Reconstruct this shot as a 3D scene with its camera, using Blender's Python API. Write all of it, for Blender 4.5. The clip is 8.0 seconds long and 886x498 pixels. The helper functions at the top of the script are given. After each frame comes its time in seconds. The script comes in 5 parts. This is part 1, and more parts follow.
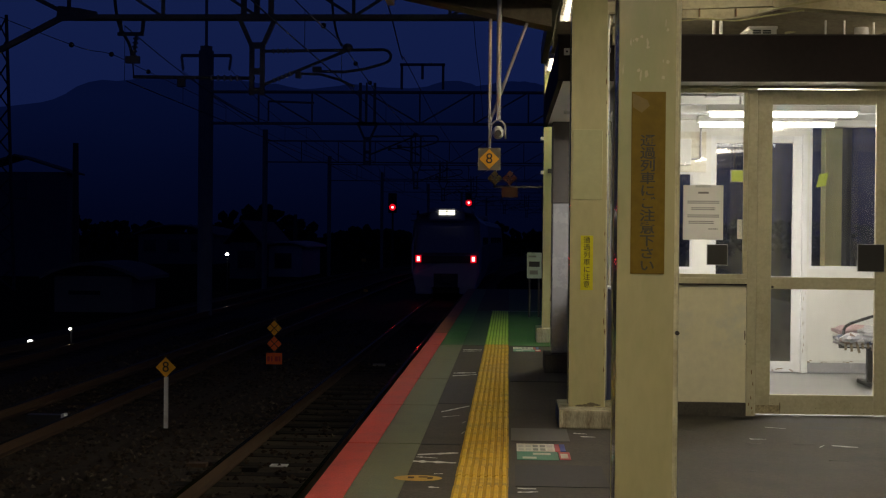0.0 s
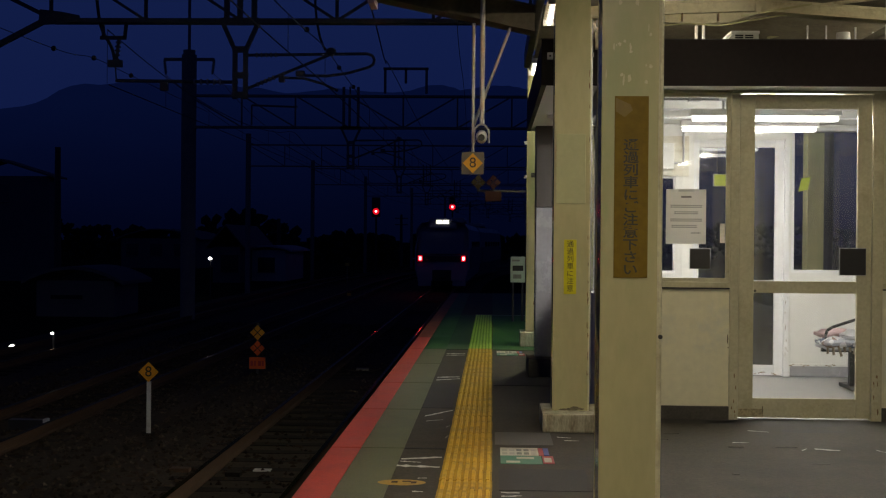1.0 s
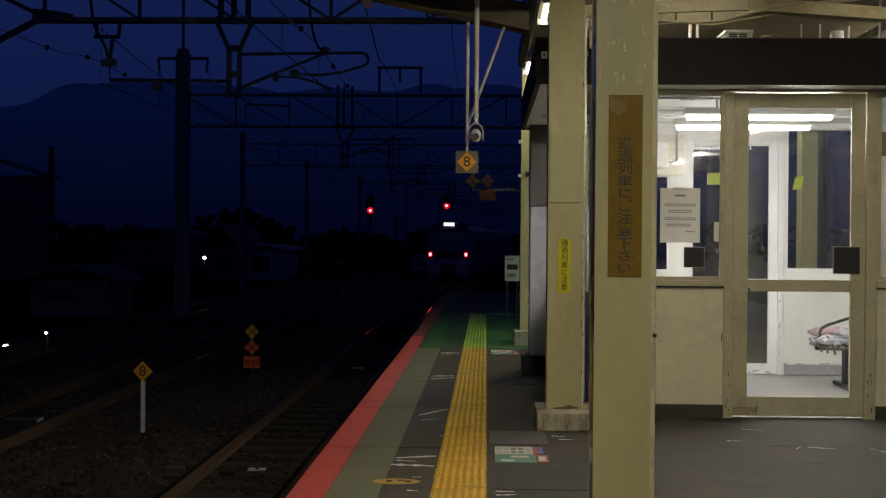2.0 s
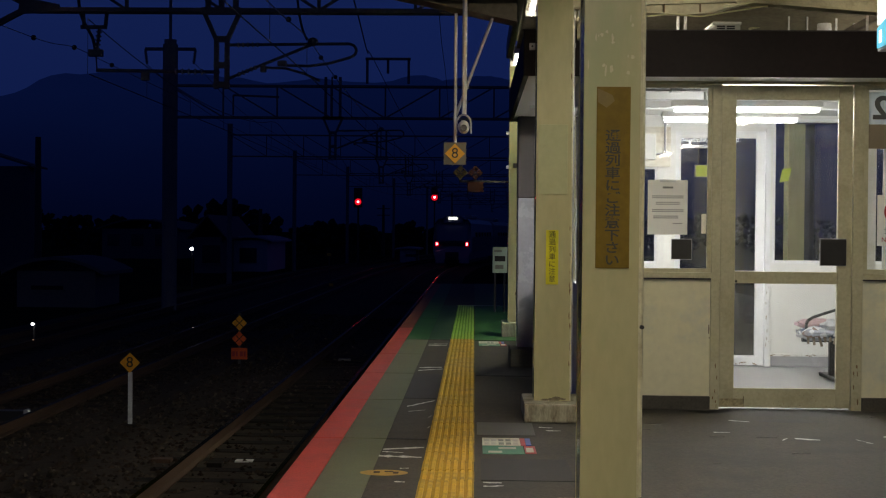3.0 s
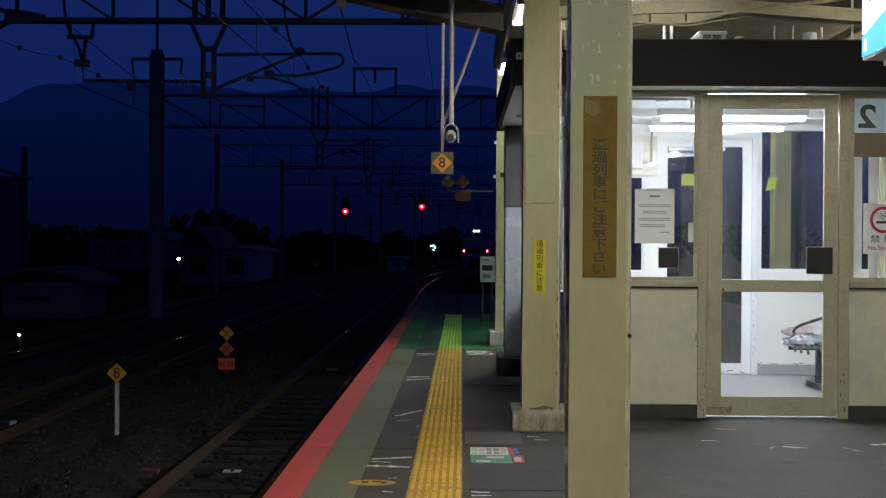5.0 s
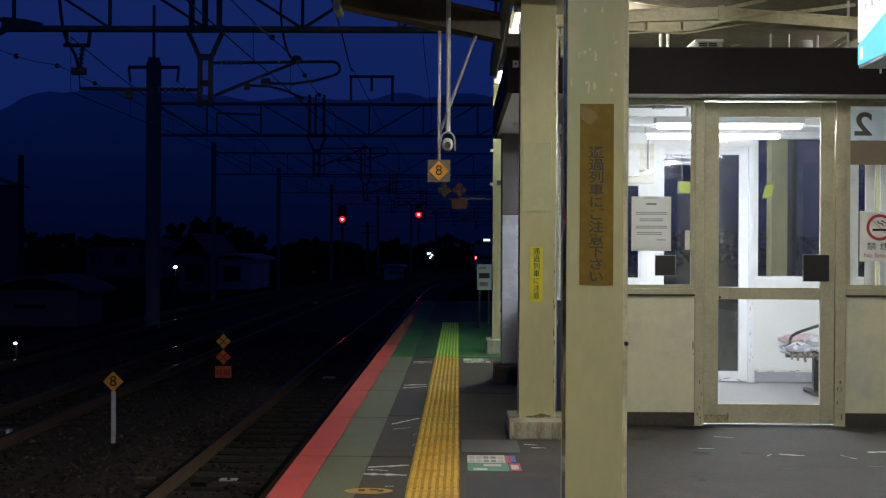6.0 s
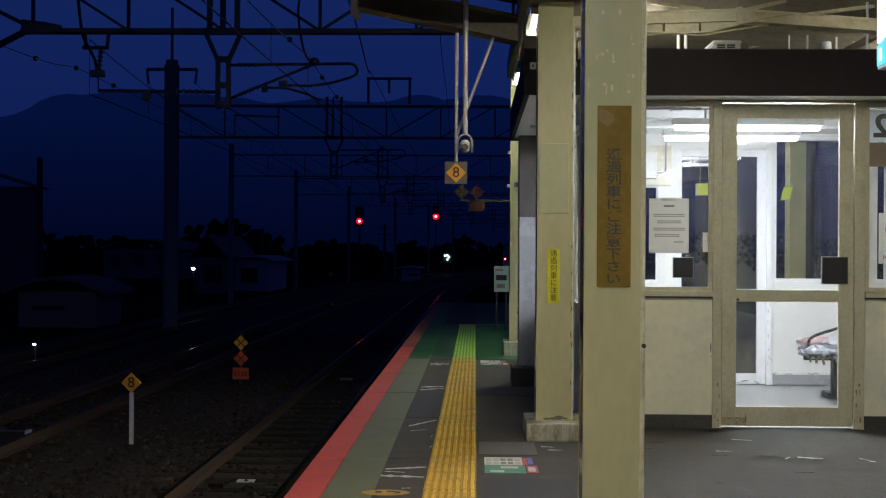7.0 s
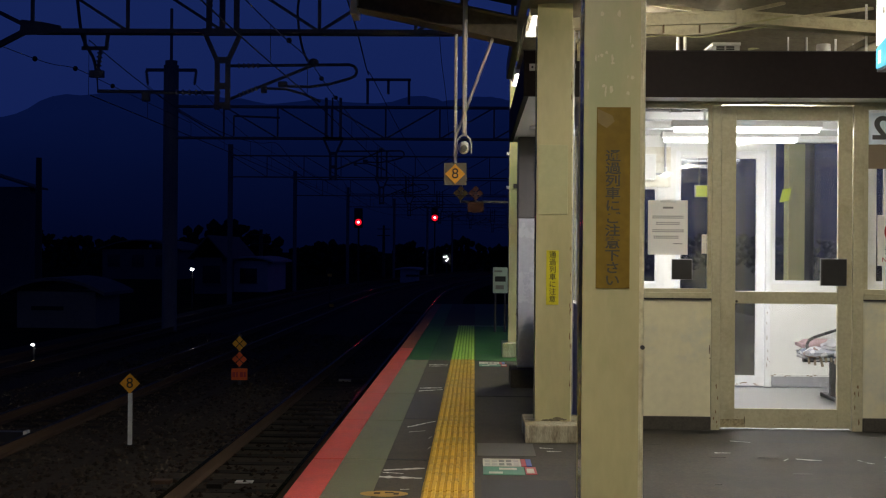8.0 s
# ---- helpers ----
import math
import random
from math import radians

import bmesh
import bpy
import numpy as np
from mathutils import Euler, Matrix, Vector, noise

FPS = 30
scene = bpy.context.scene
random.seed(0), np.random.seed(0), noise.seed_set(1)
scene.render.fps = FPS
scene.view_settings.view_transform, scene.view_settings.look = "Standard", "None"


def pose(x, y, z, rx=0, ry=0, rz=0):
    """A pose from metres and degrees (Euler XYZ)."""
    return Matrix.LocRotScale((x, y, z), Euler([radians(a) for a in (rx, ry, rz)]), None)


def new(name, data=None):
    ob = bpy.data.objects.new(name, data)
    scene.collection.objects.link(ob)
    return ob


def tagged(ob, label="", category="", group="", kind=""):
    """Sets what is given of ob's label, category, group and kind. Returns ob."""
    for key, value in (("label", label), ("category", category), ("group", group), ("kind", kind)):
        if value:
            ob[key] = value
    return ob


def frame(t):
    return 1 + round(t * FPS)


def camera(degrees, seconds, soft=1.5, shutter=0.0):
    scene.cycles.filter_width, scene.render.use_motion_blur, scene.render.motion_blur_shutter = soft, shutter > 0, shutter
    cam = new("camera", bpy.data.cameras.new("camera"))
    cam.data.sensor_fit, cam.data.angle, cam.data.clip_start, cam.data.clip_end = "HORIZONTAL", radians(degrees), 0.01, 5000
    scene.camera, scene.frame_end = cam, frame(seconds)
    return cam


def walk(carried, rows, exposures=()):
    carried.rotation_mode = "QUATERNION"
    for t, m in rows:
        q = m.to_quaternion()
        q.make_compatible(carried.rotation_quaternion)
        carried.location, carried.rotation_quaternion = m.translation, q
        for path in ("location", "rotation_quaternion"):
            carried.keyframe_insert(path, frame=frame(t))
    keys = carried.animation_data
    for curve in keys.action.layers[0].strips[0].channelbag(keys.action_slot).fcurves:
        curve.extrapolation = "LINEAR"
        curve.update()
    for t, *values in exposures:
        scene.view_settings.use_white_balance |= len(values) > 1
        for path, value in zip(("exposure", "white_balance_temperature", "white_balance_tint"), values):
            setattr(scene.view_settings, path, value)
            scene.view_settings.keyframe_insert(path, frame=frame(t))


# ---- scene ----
# camera: stands on the platform, held by hand, turning a little
cam = camera(37.65, 8.0, soft=1.15)
EYE = 1.35
AIM = [  # seconds, yaw, pitch, roll
    (0.0, 2.888, -0.528, -0.505),
    (0.5, 2.584, -0.362, -0.455),
    (1.0, 2.162, -0.340, -0.480),
    (2.5, 1.759, -0.499, -0.433),
    (3.0, 1.375, -0.754, -0.501),
    (3.5, 1.020, -0.516, -0.349),
    (4.0, 0.771, -0.392, -0.322),
    (4.5, 0.870, -0.400, -0.350),
    (6.0, 0.680, 0.009, -0.291),
    (6.5, 1.061, 0.139, -0.262),
    (7.0, 1.436, 0.088, -0.341),
    (7.5, 1.471, 0.201, -0.548),
    (8.0, 1.389, 0.142, -0.458),
]
EXPOSE = [(0.0, -0.30, 8350, 10), (1.0, -0.30, 7950, 10), (2.5, -0.24, 7550, 11), (3.5, -0.02, 6950, 9), (4.5, 0.12, 6250, 10), (6.0, 0.18, 6350, 10), (7.0, 0.18, 6450, 10), (7.5, 0.18, 6900, 11), (8.0, 0.18, 7250, 12)]
walk(cam, [(t, pose(0, 0, EYE, 90 + p, r, y)) for t, y, p, r in AIM], EXPOSE)

# world: deep blue dusk, a little paler up high
world = bpy.data.worlds.new("dusk")
scene.world = world
world.use_nodes = True
wn, wl = world.node_tree.nodes, world.node_tree.links
wn.clear()
w_out, w_bg, w_ramp = wn.new("ShaderNodeOutputWorld"), wn.new("ShaderNodeBackground"), wn.new("ShaderNodeValToRGB")
w_co, w_sep = wn.new("ShaderNodeTexCoord"), wn.new("ShaderNodeSeparateXYZ")
wl.new(w_co.outputs["Generated"], w_sep.inputs[0])
wl.new(w_sep.outputs["Z"], w_ramp.inputs[0])
wl.new(w_ramp.outputs[0], w_bg.inputs[0])
wl.new(w_bg.outputs[0], w_out.inputs[0])
w_ramp.color_ramp.elements[0].position, w_ramp.color_ramp.elements[0].color = 0.0, (0.0030, 0.0080, 0.058, 1)
w_ramp.color_ramp.elements[1].position, w_ramp.color_ramp.elements[1].color = 0.20, (0.0047, 0.0134, 0.079, 1)
for at, colour in ((0.45, (0.0025, 0.005, 0.030)), (1.0, (0.0012, 0.0025, 0.012))):
    w_ramp.color_ramp.elements.new(at).color = (*colour, 1)
w_bg.inputs[1].default_value = 1.15

TUBE_GLOW = 145.0      # platform tubes
ROOM_GLOW = 176.0       # waiting-room tubes


# materials
def mat(name, base, rough=0.6, metal=0.0, var=0.25, scale=6.0, bump=0.15, dirt=None, dirt_amount=0.35, fine=70.0, stretch=(1, 1, 1), spec=0.5, coat=0.0, edge=None):
    m = bpy.data.materials.new(name)
    m.use_nodes = True
    n, l = m.node_tree.nodes, m.node_tree.links
    b = n["Principled BSDF"]
    b.inputs["Metallic"].default_value = metal
    b.inputs["Specular IOR Level"].default_value = spec
    b.inputs["Coat Weight"].default_value = coat
    if edge:
        b.inputs["Specular Tint"].default_value = (*edge, 1)
    co, mp = n.new("ShaderNodeTexCoord"), n.new("ShaderNodeMapping")
    mp.inputs["Scale"].default_value = stretch
    info = n.new("ShaderNodeObjectInfo")
    l.new(co.outputs["Object"], mp.inputs[0])
    grab = n.new("ShaderNodeVectorMath")
    grab.operation = "ADD"
    rnd = n.new("ShaderNodeMath")
    rnd.operation, rnd.inputs[1].default_value = "MULTIPLY", 37.0
    l.new(info.outputs["Random"], rnd.inputs[0])
    l.new(mp.outputs[0], grab.inputs[0])
    l.new(rnd.outputs[0], grab.inputs[1])
    big, small = n.new("ShaderNodeTexNoise"), n.new("ShaderNodeTexNoise")
    big.inputs["Scale"].default_value, big.inputs["Detail"].default_value, big.inputs["Roughness"].default_value = scale, 6, 0.65
    small.inputs["Scale"].default_value, small.inputs["Detail"].default_value = fine, 4
    for t in (big, small):
        l.new(grab.outputs[0], t.inputs["Vector"])
    mix = n.new("ShaderNodeMath")
    mix.operation, mix.inputs[1].default_value = "MULTIPLY_ADD", 0.5
    half = n.new("ShaderNodeMath")
    half.operation, half.inputs[1].default_value = "MULTIPLY", 0.5
    l.new(small.outputs[0], half.inputs[0])
    l.new(big.outputs[0], mix.inputs[0])
    l.new(half.outputs[0], mix.inputs[2])
    ramp = n.new("ShaderNodeValToRGB")
    lo, hi = [c * (1 - var) for c in base], [min(1.0, c * (1 + var)) for c in base]
    ramp.color_ramp.elements[0].position, ramp.color_ramp.elements[0].color = 0.32, (*lo, 1)
    ramp.color_ramp.elements[1].position, ramp.color_ramp.elements[1].color = 0.68, (*hi, 1)
    l.new(mix.outputs[0], ramp.inputs[0])
    col = ramp.outputs[0]
    if dirt:
        d1, dr, dm = n.new("ShaderNodeTexNoise"), n.new("ShaderNodeValToRGB"), n.new("ShaderNodeMix")
        d1.inputs["Scale"].default_value, d1.inputs["Detail"].default_value, d1.inputs["Roughness"].default_value = scale * 0.7, 9, 0.72
        off = n.new("ShaderNodeVectorMath")
        off.operation, off.inputs[1].default_value = "ADD", (13.1, 7.7, 3.3)
        l.new(grab.outputs[0], off.inputs[0])
        l.new(off.outputs[0], d1.inputs["Vector"])
        dr.color_ramp.elements[0].position, dr.color_ramp.elements[0].color = 0.50, (0, 0, 0, 1)
        dr.color_ramp.elements[1].position, dr.color_ramp.elements[1].color = 0.74, (dirt_amount * 2, dirt_amount * 2, dirt_amount * 2, 1)
        dm.data_type = "RGBA"
        l.new(d1.outputs[0], dr.inputs[0])
        l.new(dr.outputs[0], dm.inputs["Factor"])
        l.new(col, dm.inputs["A"])
        dm.inputs["B"].default_value = (*dirt, 1)
        col = dm.outputs["Result"]
    l.new(col, b.inputs["Base Color"])
    rr = n.new("ShaderNodeMapRange")
    rr.inputs["To Min"].default_value, rr.inputs["To Max"].default_value = max(0.03, rough - 0.12), min(1.0, rough + 0.12)
    l.new(big.outputs[0], rr.inputs["Value"])
    l.new(rr.outputs[0], b.inputs["Roughness"])
    if bump:
        bp = n.new("ShaderNodeBump")
        bp.inputs["Strength"].default_value, bp.inputs["Distance"].default_value = bump, 0.01
        l.new(mix.outputs[0], bp.inputs["Height"])
        l.new(bp.outputs[0], b.inputs["Normal"])
    return m


def glow(name, colour, strength):
    m = bpy.data.materials.new(name)
    m.use_nodes = True
    b = m.node_tree.nodes["Principled BSDF"]
    b.inputs["Base Color"].default_value = (0.02, 0.02, 0.02, 1)
    b.inputs["Emission Color"].default_value = (*colour, 1)
    b.inputs["Emission Strength"].default_value = strength
    return m


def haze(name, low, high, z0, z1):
    """Far ridge with its blue haze painted as emission, deeper towards its foot."""
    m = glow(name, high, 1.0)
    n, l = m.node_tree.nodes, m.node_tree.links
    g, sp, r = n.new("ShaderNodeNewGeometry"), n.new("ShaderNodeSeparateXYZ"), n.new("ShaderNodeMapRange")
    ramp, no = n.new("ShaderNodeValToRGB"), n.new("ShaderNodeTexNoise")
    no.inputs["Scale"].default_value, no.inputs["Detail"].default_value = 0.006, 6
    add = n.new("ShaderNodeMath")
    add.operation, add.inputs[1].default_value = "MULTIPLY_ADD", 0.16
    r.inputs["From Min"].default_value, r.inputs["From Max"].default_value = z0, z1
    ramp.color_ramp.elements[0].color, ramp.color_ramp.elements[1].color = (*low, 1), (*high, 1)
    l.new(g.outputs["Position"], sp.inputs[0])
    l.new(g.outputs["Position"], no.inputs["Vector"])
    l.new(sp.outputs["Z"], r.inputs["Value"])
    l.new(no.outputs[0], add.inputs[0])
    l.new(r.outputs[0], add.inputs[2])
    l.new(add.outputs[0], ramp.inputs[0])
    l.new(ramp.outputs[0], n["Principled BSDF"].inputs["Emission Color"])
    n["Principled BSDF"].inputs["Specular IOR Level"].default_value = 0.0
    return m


def glass(name, tint=(1, 1, 1), rough=0.02, dust=0.0):
    m = bpy.data.materials.new(name)
    m.use_nodes = True
    b = m.node_tree.nodes["Principled BSDF"]
    b.inputs["Base Color"].default_value = (*tint, 1)
    b.inputs["Roughness"].default_value = rough
    b.inputs["Transmission Weight"].default_value = 1.0
    b.inputs["IOR"].default_value = 1.45
    if dust:
        n, l = m.node_tree.nodes, m.node_tree.links
        co, mp, no, rp = n.new("ShaderNodeTexCoord"), n.new("ShaderNodeMapping"), n.new("ShaderNodeTexNoise"), n.new("ShaderNodeMapRange")
        tr, mx = n.new("ShaderNodeBsdfTranslucent"), n.new("ShaderNodeMixShader")
        mp.inputs["Scale"].default_value = (14, 14, 1.2)
        no.inputs["Scale"].default_value, no.inputs["Detail"].default_value = 1.0, 6
        rp.inputs["From Min"].default_value, rp.inputs["From Max"].default_value, rp.inputs["To Max"].default_value = 0.35, 0.8, dust
        rp.inputs["To Min"].default_value = dust * 0.15
        tr.inputs[0].default_value = (0.8, 0.82, 0.85, 1)
        l.new(co.outputs["Object"], mp.inputs[0])
        l.new(mp.outputs[0], no.inputs["Vector"])
        l.new(no.outputs[0], rp.inputs["Value"])
        l.new(rp.outputs[0], mx.inputs[0])
        l.new(b.outputs[0], mx.inputs[1])
        l.new(tr.outputs[0], mx.inputs[2])
        l.new(mx.outputs[0], n["Material Output"].inputs[0])
    return m


def film(name, base, through_light):
    """Thin sheet that lets part of the light behind it through."""
    m = mat(name, base, 0.6, var=0.06, scale=5, fine=30, bump=0.0)
    n, l = m.node_tree.nodes, m.node_tree.links
    tr, mx = n.new("ShaderNodeBsdfTranslucent"), n.new("ShaderNodeMixShader")
    tr.inputs[0].default_value = (*base, 1)
    mx.inputs[0].default_value = through_light
    l.new(n["Principled BSDF"].outputs[0], mx.inputs[1])
    l.new(tr.outputs[0], mx.inputs[2])
    l.new(mx.outputs[0], n["Material Output"].inputs[0])
    return m


M = dict(
    asphalt=mat("asphalt", (0.046, 0.040, 0.030), 0.82, var=0.6, scale=1.6, fine=55, bump=0.35, dirt=(0.024, 0.022, 0.019), dirt_amount=0.65),
    patch=mat("asphalt_patch", (0.031, 0.029, 0.031), 0.8, var=0.25, scale=3, fine=180, bump=0.35),
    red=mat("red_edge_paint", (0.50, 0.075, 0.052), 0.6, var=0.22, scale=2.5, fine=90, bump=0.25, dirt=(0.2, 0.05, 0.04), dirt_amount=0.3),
    redbrown=mat("browned_edge_paint", (0.24, 0.075, 0.035), 0.7, var=0.35, scale=2.5, fine=90, bump=0.25, dirt=(0.10, 0.06, 0.03), dirt_amount=0.4),
    # column edges: the lamp highlight is painted as a pale strip
    palestrip=mat("pale_lit_edge", (0.68, 0.66, 0.46), 0.4, var=0.12, scale=5, fine=40, bump=0.05, dirt=(0.30, 0.24, 0.12), dirt_amount=0.4),
    palewall=mat("pale_hut_wall", (0.36, 0.38, 0.43), 0.9, var=0.2, scale=0.6, fine=10, bump=0.1),
    band=mat("grey_green_paint", (0.125, 0.137, 0.080), 0.7, var=0.22, scale=2.0, fine=120, bump=0.3, dirt=(0.06, 0.065, 0.05), dirt_amount=0.3),
    greenfloor=mat("green_floor_paint", (0.020, 0.105, 0.024), 0.65, var=0.3, scale=1.5, fine=120, bump=0.3, dirt=(0.026, 0.05, 0.02)),
    tactile=mat("yellow_tactile", (0.66, 0.42, 0.032), 0.5, var=0.2, scale=5, fine=60, bump=0.2, dirt=(0.20, 0.12, 0.03), dirt_amount=0.55),
    lime=mat("lime_tactile", (0.36, 0.64, 0.09), 0.5, var=0.2, scale=5, fine=60, bump=0.2, dirt=(0.12, 0.2, 0.04)),
    cream=mat("cream_steel_paint", (0.465, 0.44, 0.24), 0.42, var=0.08, scale=2.2, fine=25, bump=0.12, dirt=(0.36, 0.39, 0.195), dirt_amount=0.65, stretch=(1, 1, 0.35)),
    cream_gloss=mat("glossy_cream_paint", (0.48, 0.485, 0.275), 0.12, var=0.08, scale=3, fine=25, bump=0.02, dirt=(0.36, 0.38, 0.22), dirt_amount=0.5),
    rust=mat("rust_stain", (0.20, 0.13, 0.07), 0.9, var=0.5, scale=40, fine=150, bump=0.3),
    grime=mat("dark_grime", (0.16, 0.14, 0.095), 0.9, var=0.5, scale=30, fine=120, bump=0.2),
    scuff=mat("pale_scuff", (0.56, 0.55, 0.34), 0.6, var=0.1, scale=30, fine=90, bump=0.05),
    trainface=mat("bluish_train_face", (0.17, 0.18, 0.27), 0.25, var=0.05, bump=0.0),
    cream_worn=mat("worn_cream_paint", (0.60, 0.555, 0.37), 0.45, var=0.12, scale=6, fine=30, bump=0.25, dirt=(0.20, 0.13, 0.06), dirt_amount=0.4),
    panel=mat("cream_wall_panel", (0.72, 0.69, 0.49), 0.5, var=0.08, scale=2, fine=18, bump=0.06, dirt=(0.50, 0.54, 0.50), dirt_amount=0.5),
    doorframe=mat("aged_beige_aluminium", (0.475, 0.455, 0.31), 0.42, var=0.12, scale=5, fine=40, bump=0.12, dirt=(0.30, 0.25, 0.14), dirt_amount=0.35),
    concrete=mat("stained_concrete", (0.42, 0.39, 0.28), 0.8, var=0.3, scale=6, fine=60, bump=0.5, dirt=(0.12, 0.09, 0.05), dirt_amount=0.7, stretch=(1.6, 1.6, 0.5)),
    darkbase=mat("dark_stained_concrete", (0.055, 0.05, 0.042), 0.8, var=0.35, scale=5, fine=60, bump=0.35),
    fascia=mat("dark_brown_metal", (0.0125, 0.0085, 0.0090), 0.65, var=0.25, scale=2, fine=30, bump=0.05, spec=0.18),
    darkfloor=mat("darker_asphalt", (0.024, 0.021, 0.020), 0.75, var=0.5, scale=4, fine=60, bump=0.35),
    white=mat("white_paint", (0.68, 0.68, 0.66), 0.5, var=0.05, scale=2, fine=20, bump=0.05, dirt=(0.5, 0.48, 0.43), dirt_amount=0.15),
    whiteframe=mat("white_metal_frame", (0.72, 0.73, 0.75), 0.35, var=0.05, scale=3, fine=20, bump=0.04, dirt=(0.4, 0.36, 0.3), dirt_amount=0.2),
    roomfloor=mat("pale_grey_floor", (0.29, 0.29, 0.295), 0.45, var=0.12, scale=1.5, fine=40, bump=0.08, dirt=(0.25, 0.25, 0.25)),
    steelgrey=mat("grey_galvanised", (0.34, 0.34, 0.36), 0.4, 0.3, var=0.12, scale=4, fine=30, bump=0.08),
    darksteel=mat("dark_steel", (0.035, 0.035, 0.04), 0.6, 0.2, var=0.3, scale=4, fine=40, bump=0.1),
    whitesteel=mat("pale_pipe_paint", (0.62, 0.63, 0.62), 0.4, var=0.12, scale=5, fine=40, bump=0.08, dirt=(0.25, 0.22, 0.18)),
    roofdeck=mat("stained_roof_underside", (0.25, 0.225, 0.165), 0.7, var=0.2, scale=2, fine=25, bump=0.1, dirt=(0.12, 0.09, 0.05), dirt_amount=0.4),
    ballast=mat("ballast_stone", (0.046, 0.035, 0.025), 0.9, var=0.5, scale=9, fine=45, bump=0.6, spec=0.1),
    soil=mat("dark_ground", (0.030, 0.031, 0.022), 0.95, var=0.4, scale=0.6, fine=14, bump=0.5, spec=0.0),
    railtop=mat("polished_rail", (0.42, 0.25, 0.11), 0.13, 1.0, var=0.2, scale=6, fine=60, bump=0.0, edge=(0.55, 0.34, 0.15)),
    railside=mat("rusty_rail", (0.075, 0.039, 0.02), 0.8, 0.2, var=0.3, scale=8, fine=60, bump=0.2),
    sleeper=mat("concrete_sleeper", (0.019, 0.016, 0.013), 0.9, var=0.35, scale=6, fine=60, bump=0.4, spec=0.1),
    black=mat("black_plastic", (0.018, 0.018, 0.018), 0.45, var=0.2, scale=8, fine=50, bump=0.05),
    brownsign=mat("faded_brown_board", (0.190, 0.122, 0.014), 0.55, var=0.18, scale=5, fine=30, bump=0.08, dirt=(0.14, 0.092, 0.012), dirt_amount=0.4, spec=0.2),
    # wing beams and purlins: their shadow is put into this dark paint
    wingsteel=mat("shaded_beam_paint", (0.13, 0.11, 0.08), 0.75, var=0.3, scale=3, fine=30, bump=0.1, dirt=(0.05, 0.04, 0.03), dirt_amount=0.5),
    browntext=mat("faded_dark_lettering", (0.040, 0.036, 0.028), 0.6, var=0.4, scale=30, fine=120, bump=0.0),
    yellowsign=mat("yellow_sticker", (0.66, 0.60, 0.02), 0.5, var=0.1, scale=8, fine=30, bump=0.03),
    orange=mat("amber_marker", (0.80, 0.36, 0.02), 0.5, var=0.1, scale=8, fine=30, bump=0.03),
    redorange=mat("orange_red_marker", (0.75, 0.12, 0.02), 0.5, var=0.1, scale=8, fine=30, bump=0.03),
    ink=mat("black_ink", (0.015, 0.015, 0.015), 0.6, var=0.1, bump=0.0),
    backlit=film("aged_thin_paper", (0.78, 0.77, 0.72), 0.6),
    paper=mat("aged_paper", (0.62, 0.60, 0.52), 0.6, var=0.08, scale=5, fine=40, bump=0.05, dirt=(0.40, 0.30, 0.16), dirt_amount=0.4),
    greyink=mat("grey_ink", (0.22, 0.22, 0.20), 0.6, var=0.2, bump=0.0),
    bluefilm=mat("blue_film", (0.05, 0.09, 0.40), 0.5, var=0.1, bump=0.02),
    greenfilm=mat("green_film", (0.06, 0.22, 0.14), 0.5, var=0.15, bump=0.02),
    redfilm=mat("red_film", (0.45, 0.03, 0.04), 0.5, var=0.1, bump=0.02),
    wornwhite=mat("worn_white_line", (0.60, 0.60, 0.58), 0.7, var=0.35, scale=20, fine=120, bump=0.1),
    trainside=mat("shaded_train_side", (0.085, 0.09, 0.115), 0.4, var=0.1, scale=1, fine=20, bump=0.02),
    kick=mat("rusty_kick_plate", (0.38, 0.33, 0.20), 0.7, var=0.4, scale=14, fine=60, bump=0.2, dirt=(0.09, 0.06, 0.03), dirt_amount=0.5),
    pinkcloth=mat("faded_pink_cloth", (0.42, 0.29, 0.30), 0.95, var=0.25, scale=16, fine=90, bump=0.3),
    whitecloth=mat("washed_white_cloth", (0.50, 0.51, 0.55), 0.95, var=0.2, scale=16, fine=90, bump=0.3),
    exitsign=glow("yellow_green_sign_glow", (0.52, 0.66, 0.06), 0.55),
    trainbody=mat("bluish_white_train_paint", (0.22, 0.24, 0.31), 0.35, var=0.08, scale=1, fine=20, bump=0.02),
    trainglass=mat("dark_cab_glass", (0.012, 0.014, 0.02), 0.08, var=0.1, bump=0.0),
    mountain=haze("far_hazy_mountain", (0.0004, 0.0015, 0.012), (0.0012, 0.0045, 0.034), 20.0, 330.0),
    trees=mat("dark_tree_mass", (0.025, 0.035, 0.03), 1.0, var=0.4, scale=0.3, fine=2, bump=0.3, spec=0.0),
    house=mat("weathered_house_wall", (0.10, 0.105, 0.12), 0.9, var=0.2, scale=0.6, fine=10, bump=0.1),
    tileroof=mat("grey_tile_roof", (0.09, 0.095, 0.11), 0.8, var=0.25, scale=1, fine=10, bump=0.2),
    cream2=mat("paler_cream_paint", (0.44, 0.45, 0.25), 0.42, var=0.08, scale=3, fine=25, bump=0.1, dirt=(0.42, 0.42, 0.27), dirt_amount=0.4),
    brownworn=mat("torn_brown_film", (0.20, 0.135, 0.035), 0.5, var=0.12, scale=9, fine=40, bump=0.05),
    brownstrip=mat("plain_brown_strip", (0.20, 0.16, 0.11), 0.5, var=0.06, bump=0.02),
    # the hung marker's weak light is put into these two darker colours
    dimamber=mat("shaded_amber", (0.062, 0.042, 0.004), 0.6, var=0.1, bump=0.0),
